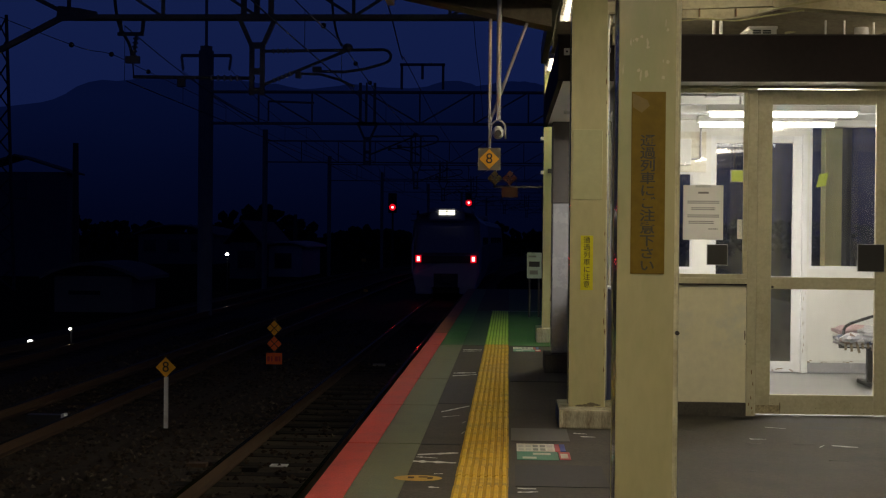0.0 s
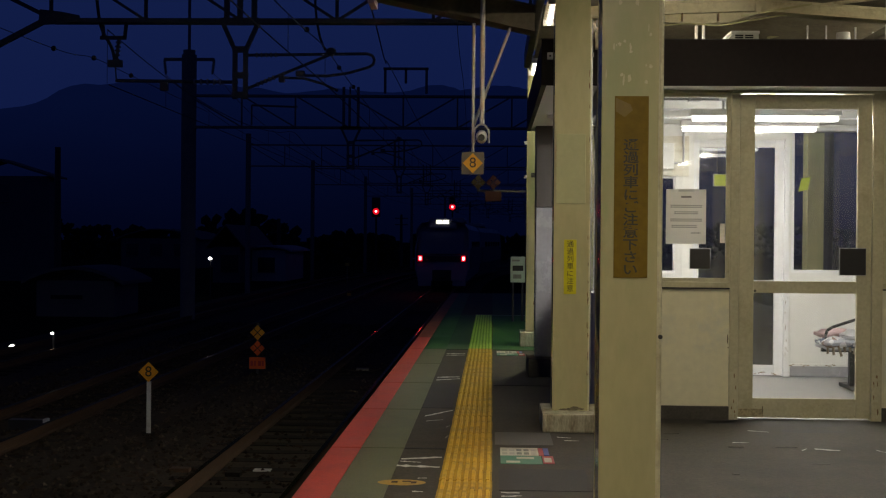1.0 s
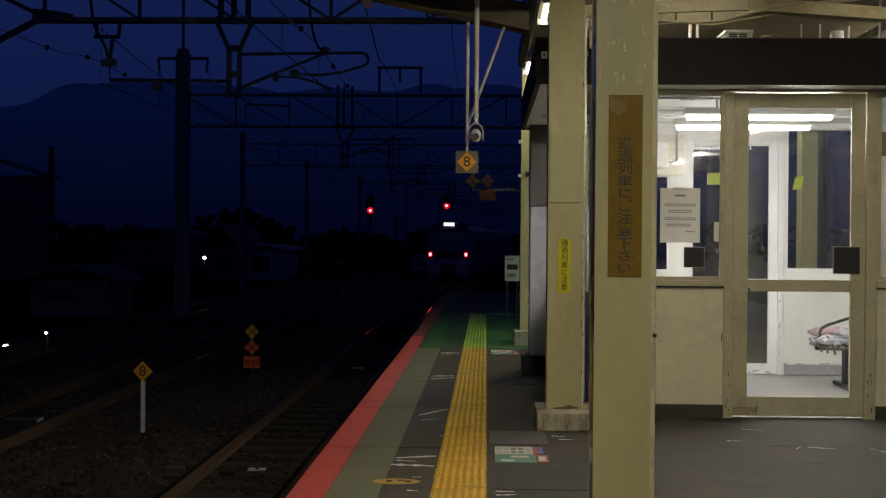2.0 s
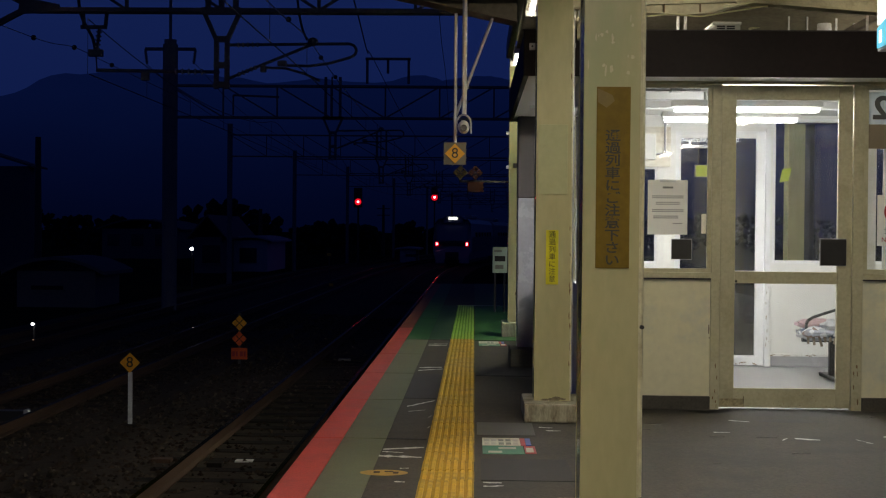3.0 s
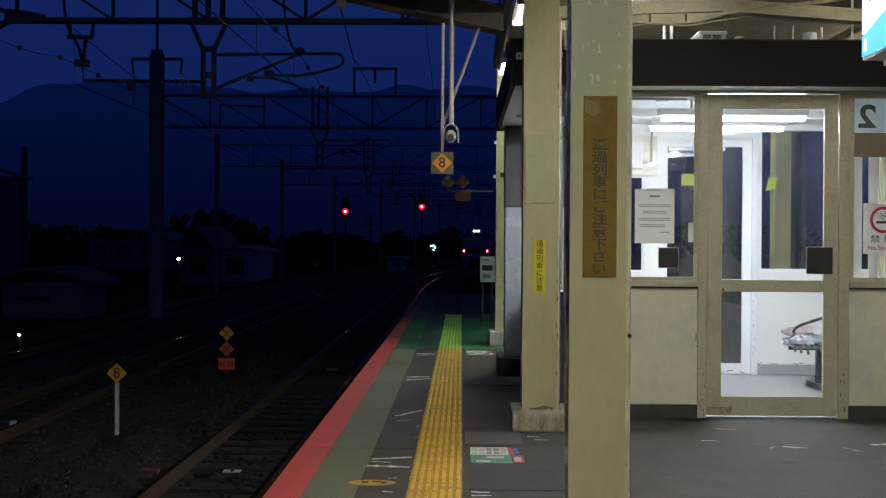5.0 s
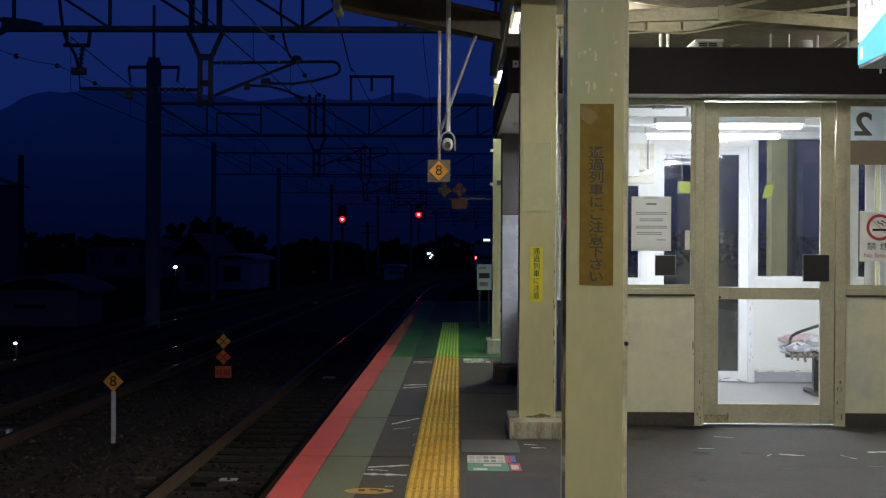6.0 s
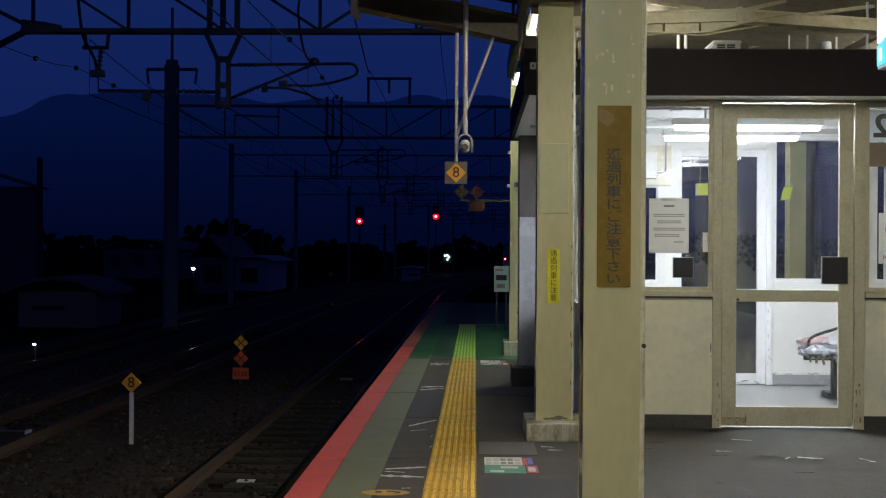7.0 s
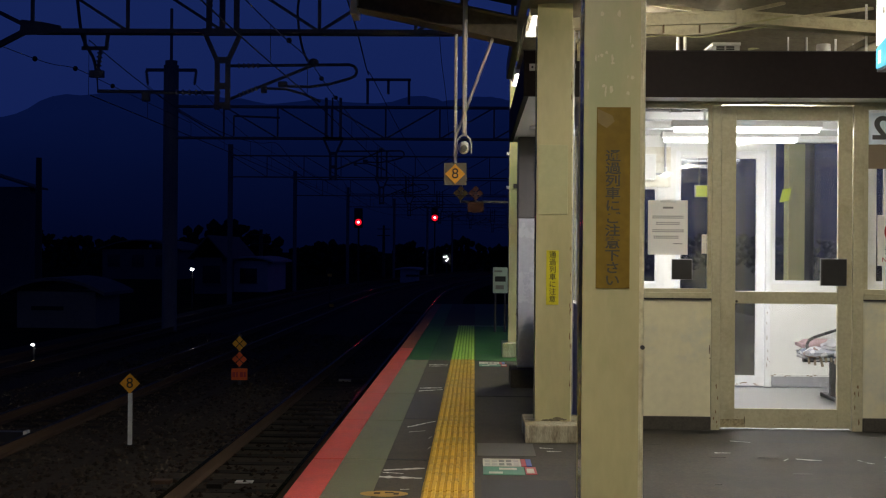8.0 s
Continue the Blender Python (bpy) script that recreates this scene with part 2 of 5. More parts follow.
    dimorange=mat("shaded_orange", (0.060, 0.013, 0.004), 0.6, var=0.1, bump=0.0),
    darkgreen=mat("dark_green_floor", (0.020, 0.062, 0.026), 0.7, var=0.4, scale=2, fine=60, bump=0.3),
    groove=mat("shaded_dirty_tactile_base", (0.44, 0.26, 0.022), 0.7, var=0.3, scale=6, fine=60, bump=0.2, dirt=(0.12, 0.07, 0.02), dirt_amount=0.4),
    limegroove=mat("shaded_dirty_lime_base", (0.18, 0.38, 0.05), 0.7, var=0.3, scale=6, fine=60, bump=0.2),
    insul=mat("weathered_porcelain", (0.20, 0.19, 0.17), 0.6, var=0.2, bump=0.0),
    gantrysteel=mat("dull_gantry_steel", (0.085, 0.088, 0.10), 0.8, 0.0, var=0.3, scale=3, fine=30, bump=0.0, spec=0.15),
    # distant gantries: haze is put into this paler steel colour
    farsteel=mat("haze_paled_steel", (0.16, 0.165, 0.18), 0.8, 0.0, var=0.2, scale=2, fine=20, bump=0.0, spec=0.1),
    numberwhite=film("frosted_white_film", (0.70, 0.76, 0.80), 0.6),
    darkgreyink=mat("dark_grey_ink", (0.07, 0.07, 0.07), 0.6, var=0.1, bump=0.0),
    fadedink=mat("faded_ink", (0.48, 0.46, 0.42), 0.6, var=0.15, bump=0.0),
    ovalpaint=mat("worn_orange_paint", (0.46, 0.26, 0.03), 0.6, var=0.3, scale=18, fine=90, bump=0.1, dirt=(0.18, 0.12, 0.05), dirt_amount=0.5),
    lightpatch=mat("pale_asphalt_patch", (0.115, 0.11, 0.105), 0.8, var=0.2, scale=3, fine=180, bump=0.3),
    paleboard=mat("pale_green_board", (0.42, 0.52, 0.44), 0.5, var=0.1, bump=0.02),
    cladbrown=mat("grey_brown_sheet", (0.060, 0.050, 0.046), 0.5, var=0.15, scale=4, fine=30, bump=0.05),
    palegrey=mat("pale_grey_sheet", (0.29, 0.29, 0.31), 0.26, 0.0, var=0.08, scale=4, fine=30, bump=0.05),
    pane=glass("smeared_glass", dust=0.016),
    cleanpane=glass("clear_glass", dust=0.008),
    dimtube=glow("old_fluorescent_tube", (1.0, 0.96, 0.85), TUBE_GLOW * 0.07),
    lowtube=glow("hidden_fill_tube", (1.0, 0.96, 0.85), TUBE_GLOW * 0.5),
    tube=glow("fluorescent_tube", (1.0, 0.96, 0.85), TUBE_GLOW),
    roomtube=glow("cool_fluorescent_tube", (0.87, 0.935, 1.0), ROOM_GLOW),
    redlamp=glow("red_lamp_core", (1.0, 0.08, 0.10), 26.0),
    redring=glow("red_lens_and_halo", (1.0, 0.01, 0.03), 0.9),
    greentube=glow("unseen_far_tube", (0.95, 1.0, 0.88), TUBE_GLOW * 1.4),
    whitelamp=glow("white_lamp", (0.85, 0.93, 1.0), 12.0),
    signwhite=glow("lit_white_sign", (0.92, 0.97, 1.0), 1.4),
    signcyan=glow("lit_cyan_band", (0.05, 0.62, 0.95), 1.0),
)


def patchwork(name):
    """Cloth sewn from many small scraps."""
    m = mat(name, (0.4, 0.4, 0.4), 0.95, var=0.3, scale=22, fine=90, bump=0.3)
    n, l = m.node_tree.nodes, m.node_tree.links
    co, vo, rp = n.new("ShaderNodeTexCoord"), n.new("ShaderNodeTexVoronoi"), n.new("ShaderNodeValToRGB")
    vo.inputs["Scale"].default_value = 17.0
    sp = n.new("ShaderNodeSeparateXYZ")
    rp.color_ramp.interpolation = "CONSTANT"
    rp.color_ramp.elements[0].color = (0.62, 0.62, 0.66, 1)
    rp.color_ramp.elements[1].position, rp.color_ramp.elements[1].color = 0.25, (0.30, 0.29, 0.31, 1)
    for at, c in ((0.42, (0.70, 0.70, 0.72)), (0.6, (0.10, 0.12, 0.20)), (0.74, (0.34, 0.36, 0.42)), (0.88, (0.22, 0.15, 0.13))):
        rp.color_ramp.elements.new(at).color = (*c, 1)
    l.new(co.outputs["Object"], vo.inputs["Vector"])
    l.new(vo.outputs["Color"], sp.inputs[0])
    l.new(sp.outputs["X"], rp.inputs[0])
    l.new(rp.outputs[0], n["Principled BSDF"].inputs["Base Color"])
    return m


def stones(name):
    """Ballast, each stone of its own shade."""
    m = mat(name, (0.04, 0.03, 0.02), 0.95, var=0.4, scale=20, fine=60, bump=0.3, spec=0.1)
    n, l = m.node_tree.nodes, m.node_tree.links
    g, rp = n.new("ShaderNodeNewGeometry"), n.new("ShaderNodeValToRGB")
    rp.color_ramp.elements[0].color, rp.color_ramp.elements[1].color = (0.016, 0.012, 0.009, 1), (0.090, 0.072, 0.055, 1)
    rp.color_ramp.elements.new(0.6).color = (0.045, 0.030, 0.020, 1)
    l.new(g.outputs["Random Per Island"], rp.inputs[0])
    l.new(rp.outputs[0], n["Principled BSDF"].inputs["Base Color"])
    return m


M["patchwork"], M["stones"] = patchwork("patchwork_cloth"), stones("loose_stones")


# builders
def thing(name, at=(0, 0, 0), label="", category="", group="", kind=""):
    ob = new(name)
    ob.location = at
    ob.empty_display_size = 0.2
    return tagged(ob, label, category, group, kind)


def origin(ob):
    v = Vector((0, 0, 0))
    while ob:
        v += ob.location
        ob = ob.parent
    return v


def part(name, bm, material, parent=None, label="", smooth=False):
    """Link a bmesh, given in world metres, as one mesh object."""
    me = bpy.data.meshes.new(name)
    if parent:
        bmesh.ops.translate(bm, verts=bm.verts, vec=-origin(parent))
    bmesh.ops.recalc_face_normals(bm, faces=bm.faces)
    if smooth:
        for f in bm.faces:
            f.smooth = True
    bm.to_mesh(me)
    bm.free()
    me.materials.append(M[material])
    ob = new(name, me)
    ob.parent = parent
    return tagged(ob, label)


def single(name, bm, material, label, category, at=None, group="", kind="", smooth=False):
    """A thing that is one mesh, its origin at its base."""
    if at is None:
        zs, xs, ys = [v.co.z for v in bm.verts], [v.co.x for v in bm.verts], [v.co.y for v in bm.verts]
        at = ((min(xs) + max(xs)) / 2, (min(ys) + max(ys)) / 2, min(zs))
    bmesh.ops.translate(bm, verts=bm.verts, vec=-Vector(at))
    ob = part(name, bm, material, None, "", smooth)
    ob.location = at
    return tagged(ob, label, category, group, kind)


def box(x0, x1, y0, y1, z0, z1, bevel=0.0, bm=None):
    own = bmesh.new()
    bmesh.ops.create_cube(own, size=1.0)
    for v in own.verts:
        v.co = Vector(((x0 + x1) / 2 + v.co.x * (x1 - x0), (y0 + y1) / 2 + v.co.y * (y1 - y0), (z0 + z1) / 2 + v.co.z * (z1 - z0)))
    if bevel:
        bmesh.ops.bevel(own, geom=own.edges[:], offset=bevel, segments=2, affect="EDGES", profile=0.6)
    return join(bm, own)


def join(bm, own):
    if bm is None:
        return own
    me = bpy.data.meshes.new("tmp")
    own.to_mesh(me)
    own.free()
    bm.from_mesh(me)
    bpy.data.meshes.remove(me)
    return bm


def rod(p, q, r, seg=8, bm=None, r2=None):
    own = bmesh.new()
    p, q = Vector(p), Vector(q)
    d = q - p
    bmesh.ops.create_cone(own, cap_ends=True, segments=seg, radius1=r, radius2=r if r2 is None else r2, depth=d.length)
    bmesh.ops.transform(own, matrix=Matrix.Translation((p + q) / 2) @ d.to_track_quat("Z", "Y").to_matrix().to_4x4(), verts=own.verts)
    return join(bm, own)


def bar(p, q, w, h, bm=None):
    """A square bar from p to q."""
    own = bmesh.new()
    p, q = Vector(p), Vector(q)
    d = q - p
    bmesh.ops.create_cube(own, size=1.0)
    turn = d.to_track_quat("Z", "Y").to_matrix().to_4x4()
    bmesh.ops.transform(own, matrix=Matrix.Translation((p + q) / 2) @ turn @ Matrix.Diagonal((w, h, d.length, 1)), verts=own.verts)
    return join(bm, own)


def profile(points, y0, y1, bm=None):
    """A polygon in x and z, drawn out along y."""
    own = bmesh.new()
    a = [own.verts.new((x, y0, z)) for x, z in points]
    b = [own.verts.new((x, y1, z)) for x, z in points]
    own.faces.new(a)
    own.faces.new(b[::-1])
    for i in range(len(a)):
        j = (i + 1) % len(a)
        own.faces.new((a[i], a[j], b[j], b[i]))
    return join(bm, own)


def ball(c, r, seg=10, bm=None, flat=(1, 1, 1)):
    own = bmesh.new()
    bmesh.ops.create_uvsphere(own, u_segments=seg, v_segments=max(5, seg // 2 + 1), radius=r)
    for v in own.verts:
        v.co = Vector(c) + Vector((v.co.x * flat[0], v.co.y * flat[1], v.co.z * flat[2]))
    return join(bm, own)


def words(name, text, size, at, material, parent, wide=1.0, turn=(90, 0, 0), mirror=False, depth=0.001, bold=0.0):
    """Lettering as a mesh, standing in the plane that faces the camera's side."""
    cu = bpy.data.curves.new(name, "FONT")
    cu.offset = bold
    cu.body, cu.size, cu.extrude, cu.align_x, cu.align_y = text, size, depth, "CENTER", "CENTER"
    tmp = new(name, cu)
    bpy.context.view_layer.update()
    me = bpy.data.meshes.new_from_object(tmp.evaluated_get(bpy.context.evaluated_depsgraph_get()))
    bpy.data.objects.remove(tmp)
    m = pose(*at, *turn) @ Matrix.Diagonal((-wide if mirror else wide, 1, 1, 1))
    bm = bmesh.new()
    bm.from_mesh(me)
    bmesh.ops.transform(bm, matrix=m, verts=bm.verts)
    return part(name, bm, material, parent)


# the running line: straight, then bending to the right
BEND_AT, BEND_END, RADIUS = 70.0, 112.5, 375.0


def line(s, x):
    """Place and heading on a path that runs x metres beside the eye."""
    if s <= BEND_AT:
        return Vector((x, s, 0)), 0.0
    a, r = (min(s, BEND_END) - BEND_AT) / RADIUS, RADIUS - x
    on = max(0.0, s - BEND_END)
    return Vector((RADIUS - r * math.cos(a) + on * math.sin(a), BEND_AT + r * math.sin(a) + on * math.cos(a), 0)), -a


RAIL_TOP, GROUND = -1.12, -1.34

# ---- ground, tracks ----
bm = bmesh.new()
g = 2600.0
vs = [bm.verts.new(v) for v in ((-g, -60, GROUND), (g, -60, GROUND), (g, 4900, GROUND), (-g, 4900, GROUND))]
bm.faces.new(vs)
tagged(part("ground", bm, "soil"), "dark bare ground around the railway", "ground", kind="structure")


def strip(x0, x1, s0, s1, z0, z1, step=4.0, wobble=0.0):
    """A bank that follows the line, as one mesh."""
    bm = bmesh.new()
    rows, s = [], s0
    while s <= s1 + 0.01:
        row = []
        for k, (x, z) in enumerate(((x0 - 0.5, z0), (x0, z1), ((x0 + x1) / 2, z1), (x1, z1), (x1 + 0.5, z0))):
            p, a = line(s, x)
            row.append(bm.verts.new((p.x, p.y, z + (random.uniform(-wobble, wobble) if 0 < k < 4 else 0))))
        rows.append(row)
        s += step
    for a, b in zip(rows, rows[1:]):
        for i in range(4):
            bm.faces.new((a[i], a[i + 1], b[i + 1], b[i]))
    return bm


def rail(parent, x, s0, s1):
    for nm, sec, mt in (("rail", [(-0.065, -0.15), (0.065, -0.15), (0.065, -0.135), (0.012, -0.12), (0.012, -0.045), (0.032, -0.035), (0.032, -0.004), (-0.032, -0.004), (-0.032, -0.035), (-0.012, -0.045), (-0.012, -0.12), (-0.065, -0.135)], "railside"),
                        ("running_surface", [(-0.03, -0.0035), (0.03, -0.0035), (0.026, 0.0), (-0.026, 0.0)], "railtop")):
        bm = bmesh.new()
        rows, s = [], s0
        while s <= s1 + 0.01:
            row = []
            for dx, dz in sec:
                p, a = line(s, x + dx)
                row.append(bm.verts.new((p.x, p.y, RAIL_TOP + dz)))
            rows.append(row)
            s += 5.0
        for a, b in zip(rows, rows[1:]):
            for i in range(len(sec)):
                j = (i + 1) % len(sec)
                bm.faces.new((a[i], a[j], b[j], b[i]))
        part(nm, bm, mt, parent)


TRACK = -2.56
for cx in (TRACK, -6.5, -10.3):
    tr = thing("railway_track", (cx, 0, GROUND), "steel rails on concrete sleepers in dark ballast", "railway track", "parallel tracks", "structure")
    part("ballast_bed", strip(cx - 1.7, cx + (1.45 if cx == TRACK else 1.7), -8, 230, GROUND, RAIL_TOP - 0.17, 2.0, 0.02), "ballast", tr)
    for dx in (-0.565, 0.565):
        rail(tr, cx + dx, -8, 230)
    first = None
    for i in range(90 if cx == TRACK else 60):
        y = 8 + i * 0.62
        if first is None:
            first = part("sleeper", box(cx - 1.0, cx + 1.0, y - 0.11, y + 0.11, RAIL_TOP - 0.30, RAIL_TOP - 0.163, 0.008), "sleeper", tr)
        else:
            ob = new("sleeper", first.data)
            ob.parent, ob.location = tr, (0, i * 0.62, 0)

# ---- platform ----
PX0, PX1 = -1.04, 6.1
plat = thing("platform", (2.5, 0, GROUND), "asphalt island platform with a red painted edge", "platform", kind="structure")
part("deck", box(-0.56, PX1, -24, 34, -0.16, 0.0), "asphalt", plat, "dark asphalt surface")
part("retaining_wall", box(PX0 + 0.12, PX1 - 0.12, -24, 34, GROUND, -0.161), "darkbase", plat)
SLAB = 1.96
y = 8.45 - 16 * SLAB
while y < 33.5:
    green = y > 16.0
    # coping slabs turn browner beyond 18 m
    part("edge_slab", box(PX0, -0.845, y + 0.009, y + SLAB - 0.009, -0.16, 0.0, 0.004), "redbrown" if y > 18 else "red", plat, "red painted coping slab")
    part("band_slab", box(-0.842, -0.562, y + 0.009, y + SLAB - 0.009, -0.16, 0.0, 0.003), "greenfloor" if green else "band", plat, "green painted slab" if green else "grey-green slab")
    y += SLAB
part("painted_floor", box(-0.555, -0.29, 16.2, 23.8, 0.0, 0.004), "darkgreen", plat, "dark green floor area")
part("painted_floor", box(0.02, 2.2, 16.2, 23.8, 0.0, 0.004), "greenfloor", plat, "green painted floor area")
# floor past the white line is a darker green
part("painted_floor", box(0.02, 2.2, 24.0, 34.0, 0.0, 0.004), "darkgreen", plat, "green painted floor area")

# ---- canopy: columns, beams, roof ----
COL_Y = [-9.2, -1.74, 5.72, 9.45, 13.2, 16.95]
CW = 0.256


def column(x, y, top, label, base_material="concrete", body="cream", ahead=0.22, lift=0.185, wide=CW):
    t = thing("canopy_column", (x, y, 0), label, "column", "canopy columns")
    h = wide / 2
    part("front_flange", box(x - h, x + h, y, y + 0.014, 0.09, top, 0.003), body, t)
    part("rear_flange", box(x - h, x + h, y + 0.236, y + 0.25, 0.09, top, 0.003), body, t)
    part("web", box(x - 0.008, x + 0.008, y + 0.014, y + 0.236, 0.09, top), body, t)
    for sx in (-1, 1):
        part("side_plate", box(x + sx * (h - 0.007) - 0.005, x + sx * (h - 0.007) + 0.005, y + 0.014, y + 0.236, 0.09, top), "cream_gloss", t)
    part("footing", box(x - 0.205, x + 0.245, y - ahead, y + 0.42, 0.0, lift, 0.012), base_material, t, "stained concrete footing")
    return t


columns = {}
for y in COL_Y:
    # 13.2 column: eave shade is put into its dark footing and upper cladding
    grey = y == 13.2
    columns[y] = column(0.603 if y < 9 else 0.573, y, {9.45: 3.165, 16.95: 3.74}.get(y, 2.98), "cream painted steel canopy column on a concrete footing" if not grey else "column with eave shade painted into its footing and upper cladding, lower half clad in grey metal",
                        "darkbase" if grey else "concrete", ahead=0.06 if y < 6 else 0.22, lift=0.10 if y < 6 else 0.13 if y == 9.45 else 0.185)
    columns[(y, 1)] = column(4.17 if y > 16 else 4.35, y, 3.74 if y > 16 else 2.98, "cream painted steel canopy column on a concrete footing", wide=0.21 if y > 16 else CW)
part("cladding", box(0.44, 0.706, 13.17, 13.47, 0.19, 1.70, 0.01), "palegrey", columns[13.2], "grey sheet metal cladding")
part("cladding", box(0.436, 0.71, 13.165, 13.475, 1.70, 2.55, 0.01), "cladbrown", columns[13.2], "upper cladding coloured dark brown for eave shade")

BEAM = [(-0.87, 3.13), (0.30, 2.88), (0.70, 2.97), (1.3, 3.01), (1.9, 3.03), (3.0, 2.95), (4.35, 2.88), (5.9, 3.13)]


def beam(y, left=True, up=0.0):
    pts = [(x, z + up) for x, z in BEAM[2:]]
    t = thing("roof_beam", (2.4, y, 2.88), "cream painted steel canopy beam with rust stains", "beam", "canopy beams")
    deep = lambda x: 0.19 if x < 0.4 else 0.09
    web = [(x, z) for x, z in pts] + [(x, z + deep(x)) for x, z in pts[::-1]]
    part("web", profile(web, y + 0.012, y + 0.128), "cream_worn", t)
    part("lower_flange", profile([(x, z) for x, z in pts] + [(x, z + 0.014) for x, z in pts[::-1]], y, y + 0.14), "cream_worn", t)
    part("upper_flange", profile([(x, z + deep(x) - 0.014) for x, z in pts] + [(x, z + deep(x)) for x, z in pts[::-1]], y, y + 0.14), "cream_worn", t)
    if left:
        w = BEAM[:2]
        part("wing_web", profile(w + [(x, z + 0.19) for x, z in w[::-1]], y + 0.10, y + 0.13), "wingsteel", t)
        for dz in (0.0, 0.176):
            part("wing_flange", profile([(x, z + dz) for x, z in w] + [(x, z + dz + 0.014) for x, z in w[::-1]], y, y + 0.25), "wingsteel", t)
        part("end_plate", box(-0.92, -0.87, y - 0.02, y + 0.27, 3.08, 3.40, 0.006), "whitesteel", t, "pale end plate")
    part("splice_plate", box(1.88, 1.92, y - 0.006, y + 0.146, 3.02 + up, 3.13 + up), "cream_worn", t)
    if y == 9.45:
        bow = [(1.0, 2.965), (1.25, 2.945), (1.5, 2.935), (1.72, 2.95), (1.95, 3.02)]
        part("bow_plate", profile(bow + [(1.95, 3.028), (1.3, 3.008), (1.0, 2.99)], y + 0.03, y + 0.045), "cream_worn", t, "bowed stay plate below the beam")
        part("bow_flange", profile(bow + [(x, z + 0.010) for x, z in bow[::-1]], y, y + 0.075), "cream_worn", t)
        for x in (1.36, 1.62):
            part("stiffener", box(x - 0.004, x + 0.004, y + 0.002, y + 0.03, 2.945, 3.012), "rust", t)
    return t


for y in COL_Y:
    beam(y, y < 10, 0.75 if y > 16 else 0.0)

roof = thing("canopy_roof", (2.4, 6, 3.2), "stained corrugated canopy roof seen from below", "roof", kind="structure")


def corrugated(x0, z0, x1, z1, y0, y1):
    bm = bmesh.new()
    n = int((y1 - y0) / 0.06)
    top = []
    for i in range(n + 1):
        y, w = y0 + (y1 - y0) * i / n, 0.018 * (i % 2)
        top.append([bm.verts.new((x0, y, z0 + w)), bm.verts.new((x1, y, z1 + w)), bm.verts.new((x0, y, z0 + w + 0.02)), bm.verts.new((x1, y, z1 + w + 0.02))])
    for a, b in zip(top, top[1:]):
        bm.faces.new((a[0], a[1], b[1], b[0]))
        bm.faces.new((a[2], b[2], b[3], a[3]))
    return bm


for (x0, z0), (x1, z1), y1 in (((-1.0, 3.44), (0.40, 3.15), 9.66), ((0.40, 3.15), (1.9, 3.30), 14.2), ((1.9, 3.30), (3.0, 3.24), 14.2), ((3.0, 3.24), (4.6, 3.14), 14.2), ((4.6, 3.14), (6.0, 3.42), 9.66)):
    part("roof_sheet", corrugated(x0, z0, x1, z1, -22, y1), "roofdeck", roof)
for x, z, y1 in ((-0.6, 3.28, 9.66), (-0.1, 3.17, 9.66), (0.95, 3.09, 14.2), (3.2, 3.05, 14.2), (3.9, 3.00, 14.2)):
    part("purlin", box(x - 0.018, x + 0.018, -22, y1, z + 0.02, z + 0.08, 0.004), "wingsteel", roof)
part("roof_sheet", corrugated(0.42, 3.93, 4.6, 3.93, 14.3, 17.6), "roofdeck", roof, "higher roof bay")
part("gutter", box(0.295, 0.355, -22, 12.6, 3.03, 3.18, 0.01), "black", roof, "dark gutter along the columns")
part("eaves_gutter", box(-1.09, -0.98, -22, 9.66, 3.36, 3.46, 0.012), "darksteel", roof)


# ---- platform lamps ----
def tube_lamp(x, y, z, label, mt="tube", length=1.2, along="y", group="platform lamps", tubes=(-0.038, 0.038)):
    t = thing("fluorescent_lamp", (x, y, z), label, "lamp", group)
    if along == "y":
        part("housing", profile([(x - 0.05, z + 0.075), (x + 0.05, z + 0.075), (x + 0.03, z + 0.045), (x - 0.03, z + 0.045)], y - length / 2 - 0.03, y + length / 2 + 0.03), "steelgrey", t)
        for dx in tubes:
            part("tube", rod((x + dx, y - length / 2, z + 0.02), (x + dx, y + length / 2, z + 0.02), 0.016, 10), mt, t, "glowing tube", True)
        for yy in (y - length / 2 - 0.015, y + length / 2 + 0.015):
            part("end_cap", box(x - 0.05, x + 0.05, yy - 0.014, yy + 0.014, z, z + 0.075, 0.004), "white", t)
    else:
        part("housing", box(x - length / 2 - 0.03, x + length / 2 + 0.03, y - 0.06, y + 0.06, z + 0.045, z + 0.10, 0.008), "white", t)
        for dx in (-0.35, 0.35):
            part("stem", rod((x + dx, y, z + 0.10), (x + dx, y, 2.56), 0.012, 8), "white", t)
        for dy in (-0.035, 0.035):
            part("tube", rod((x - length / 2, y + dy, z + 0.02), (x + length / 2, y + dy, z + 0.02), 0.016, 10), mt, t, "glowing tube", True)
    return t


LAMP_Y = [13.3, 10.13, 6.7] + [3.3 - 2.75 * i for i in range(9)]
# lamps at y 11.3, 10.6 and 7.9 are unseen, added to brighten roof and beams
for x, ys in ((0.43, LAMP_Y), (4.1, [11.3] + LAMP_Y[4:]), (1.15, [10.6]), (2.1, [7.9])):
    for y in ys:
        x = 0.42 if y > 13 else 0.45 if y == 10.13 else x
        t = tube_lamp(x, y, 3.11 if y > 10 else 3.03, "fluorescent lamp under the canopy, lit, some added out of sight", mt={10.13: "dimtube", 13.3: "dimtube", 10.6: "lowtube"}.get(y, "tube"), length=0.95 if y in (10.13, 13.3) else 1.2, tubes=(0.0,) if y > 13 or y in (7.9, 10.13) else (-0.038, 0.038))
        for dy in (-0.4, 0.4):
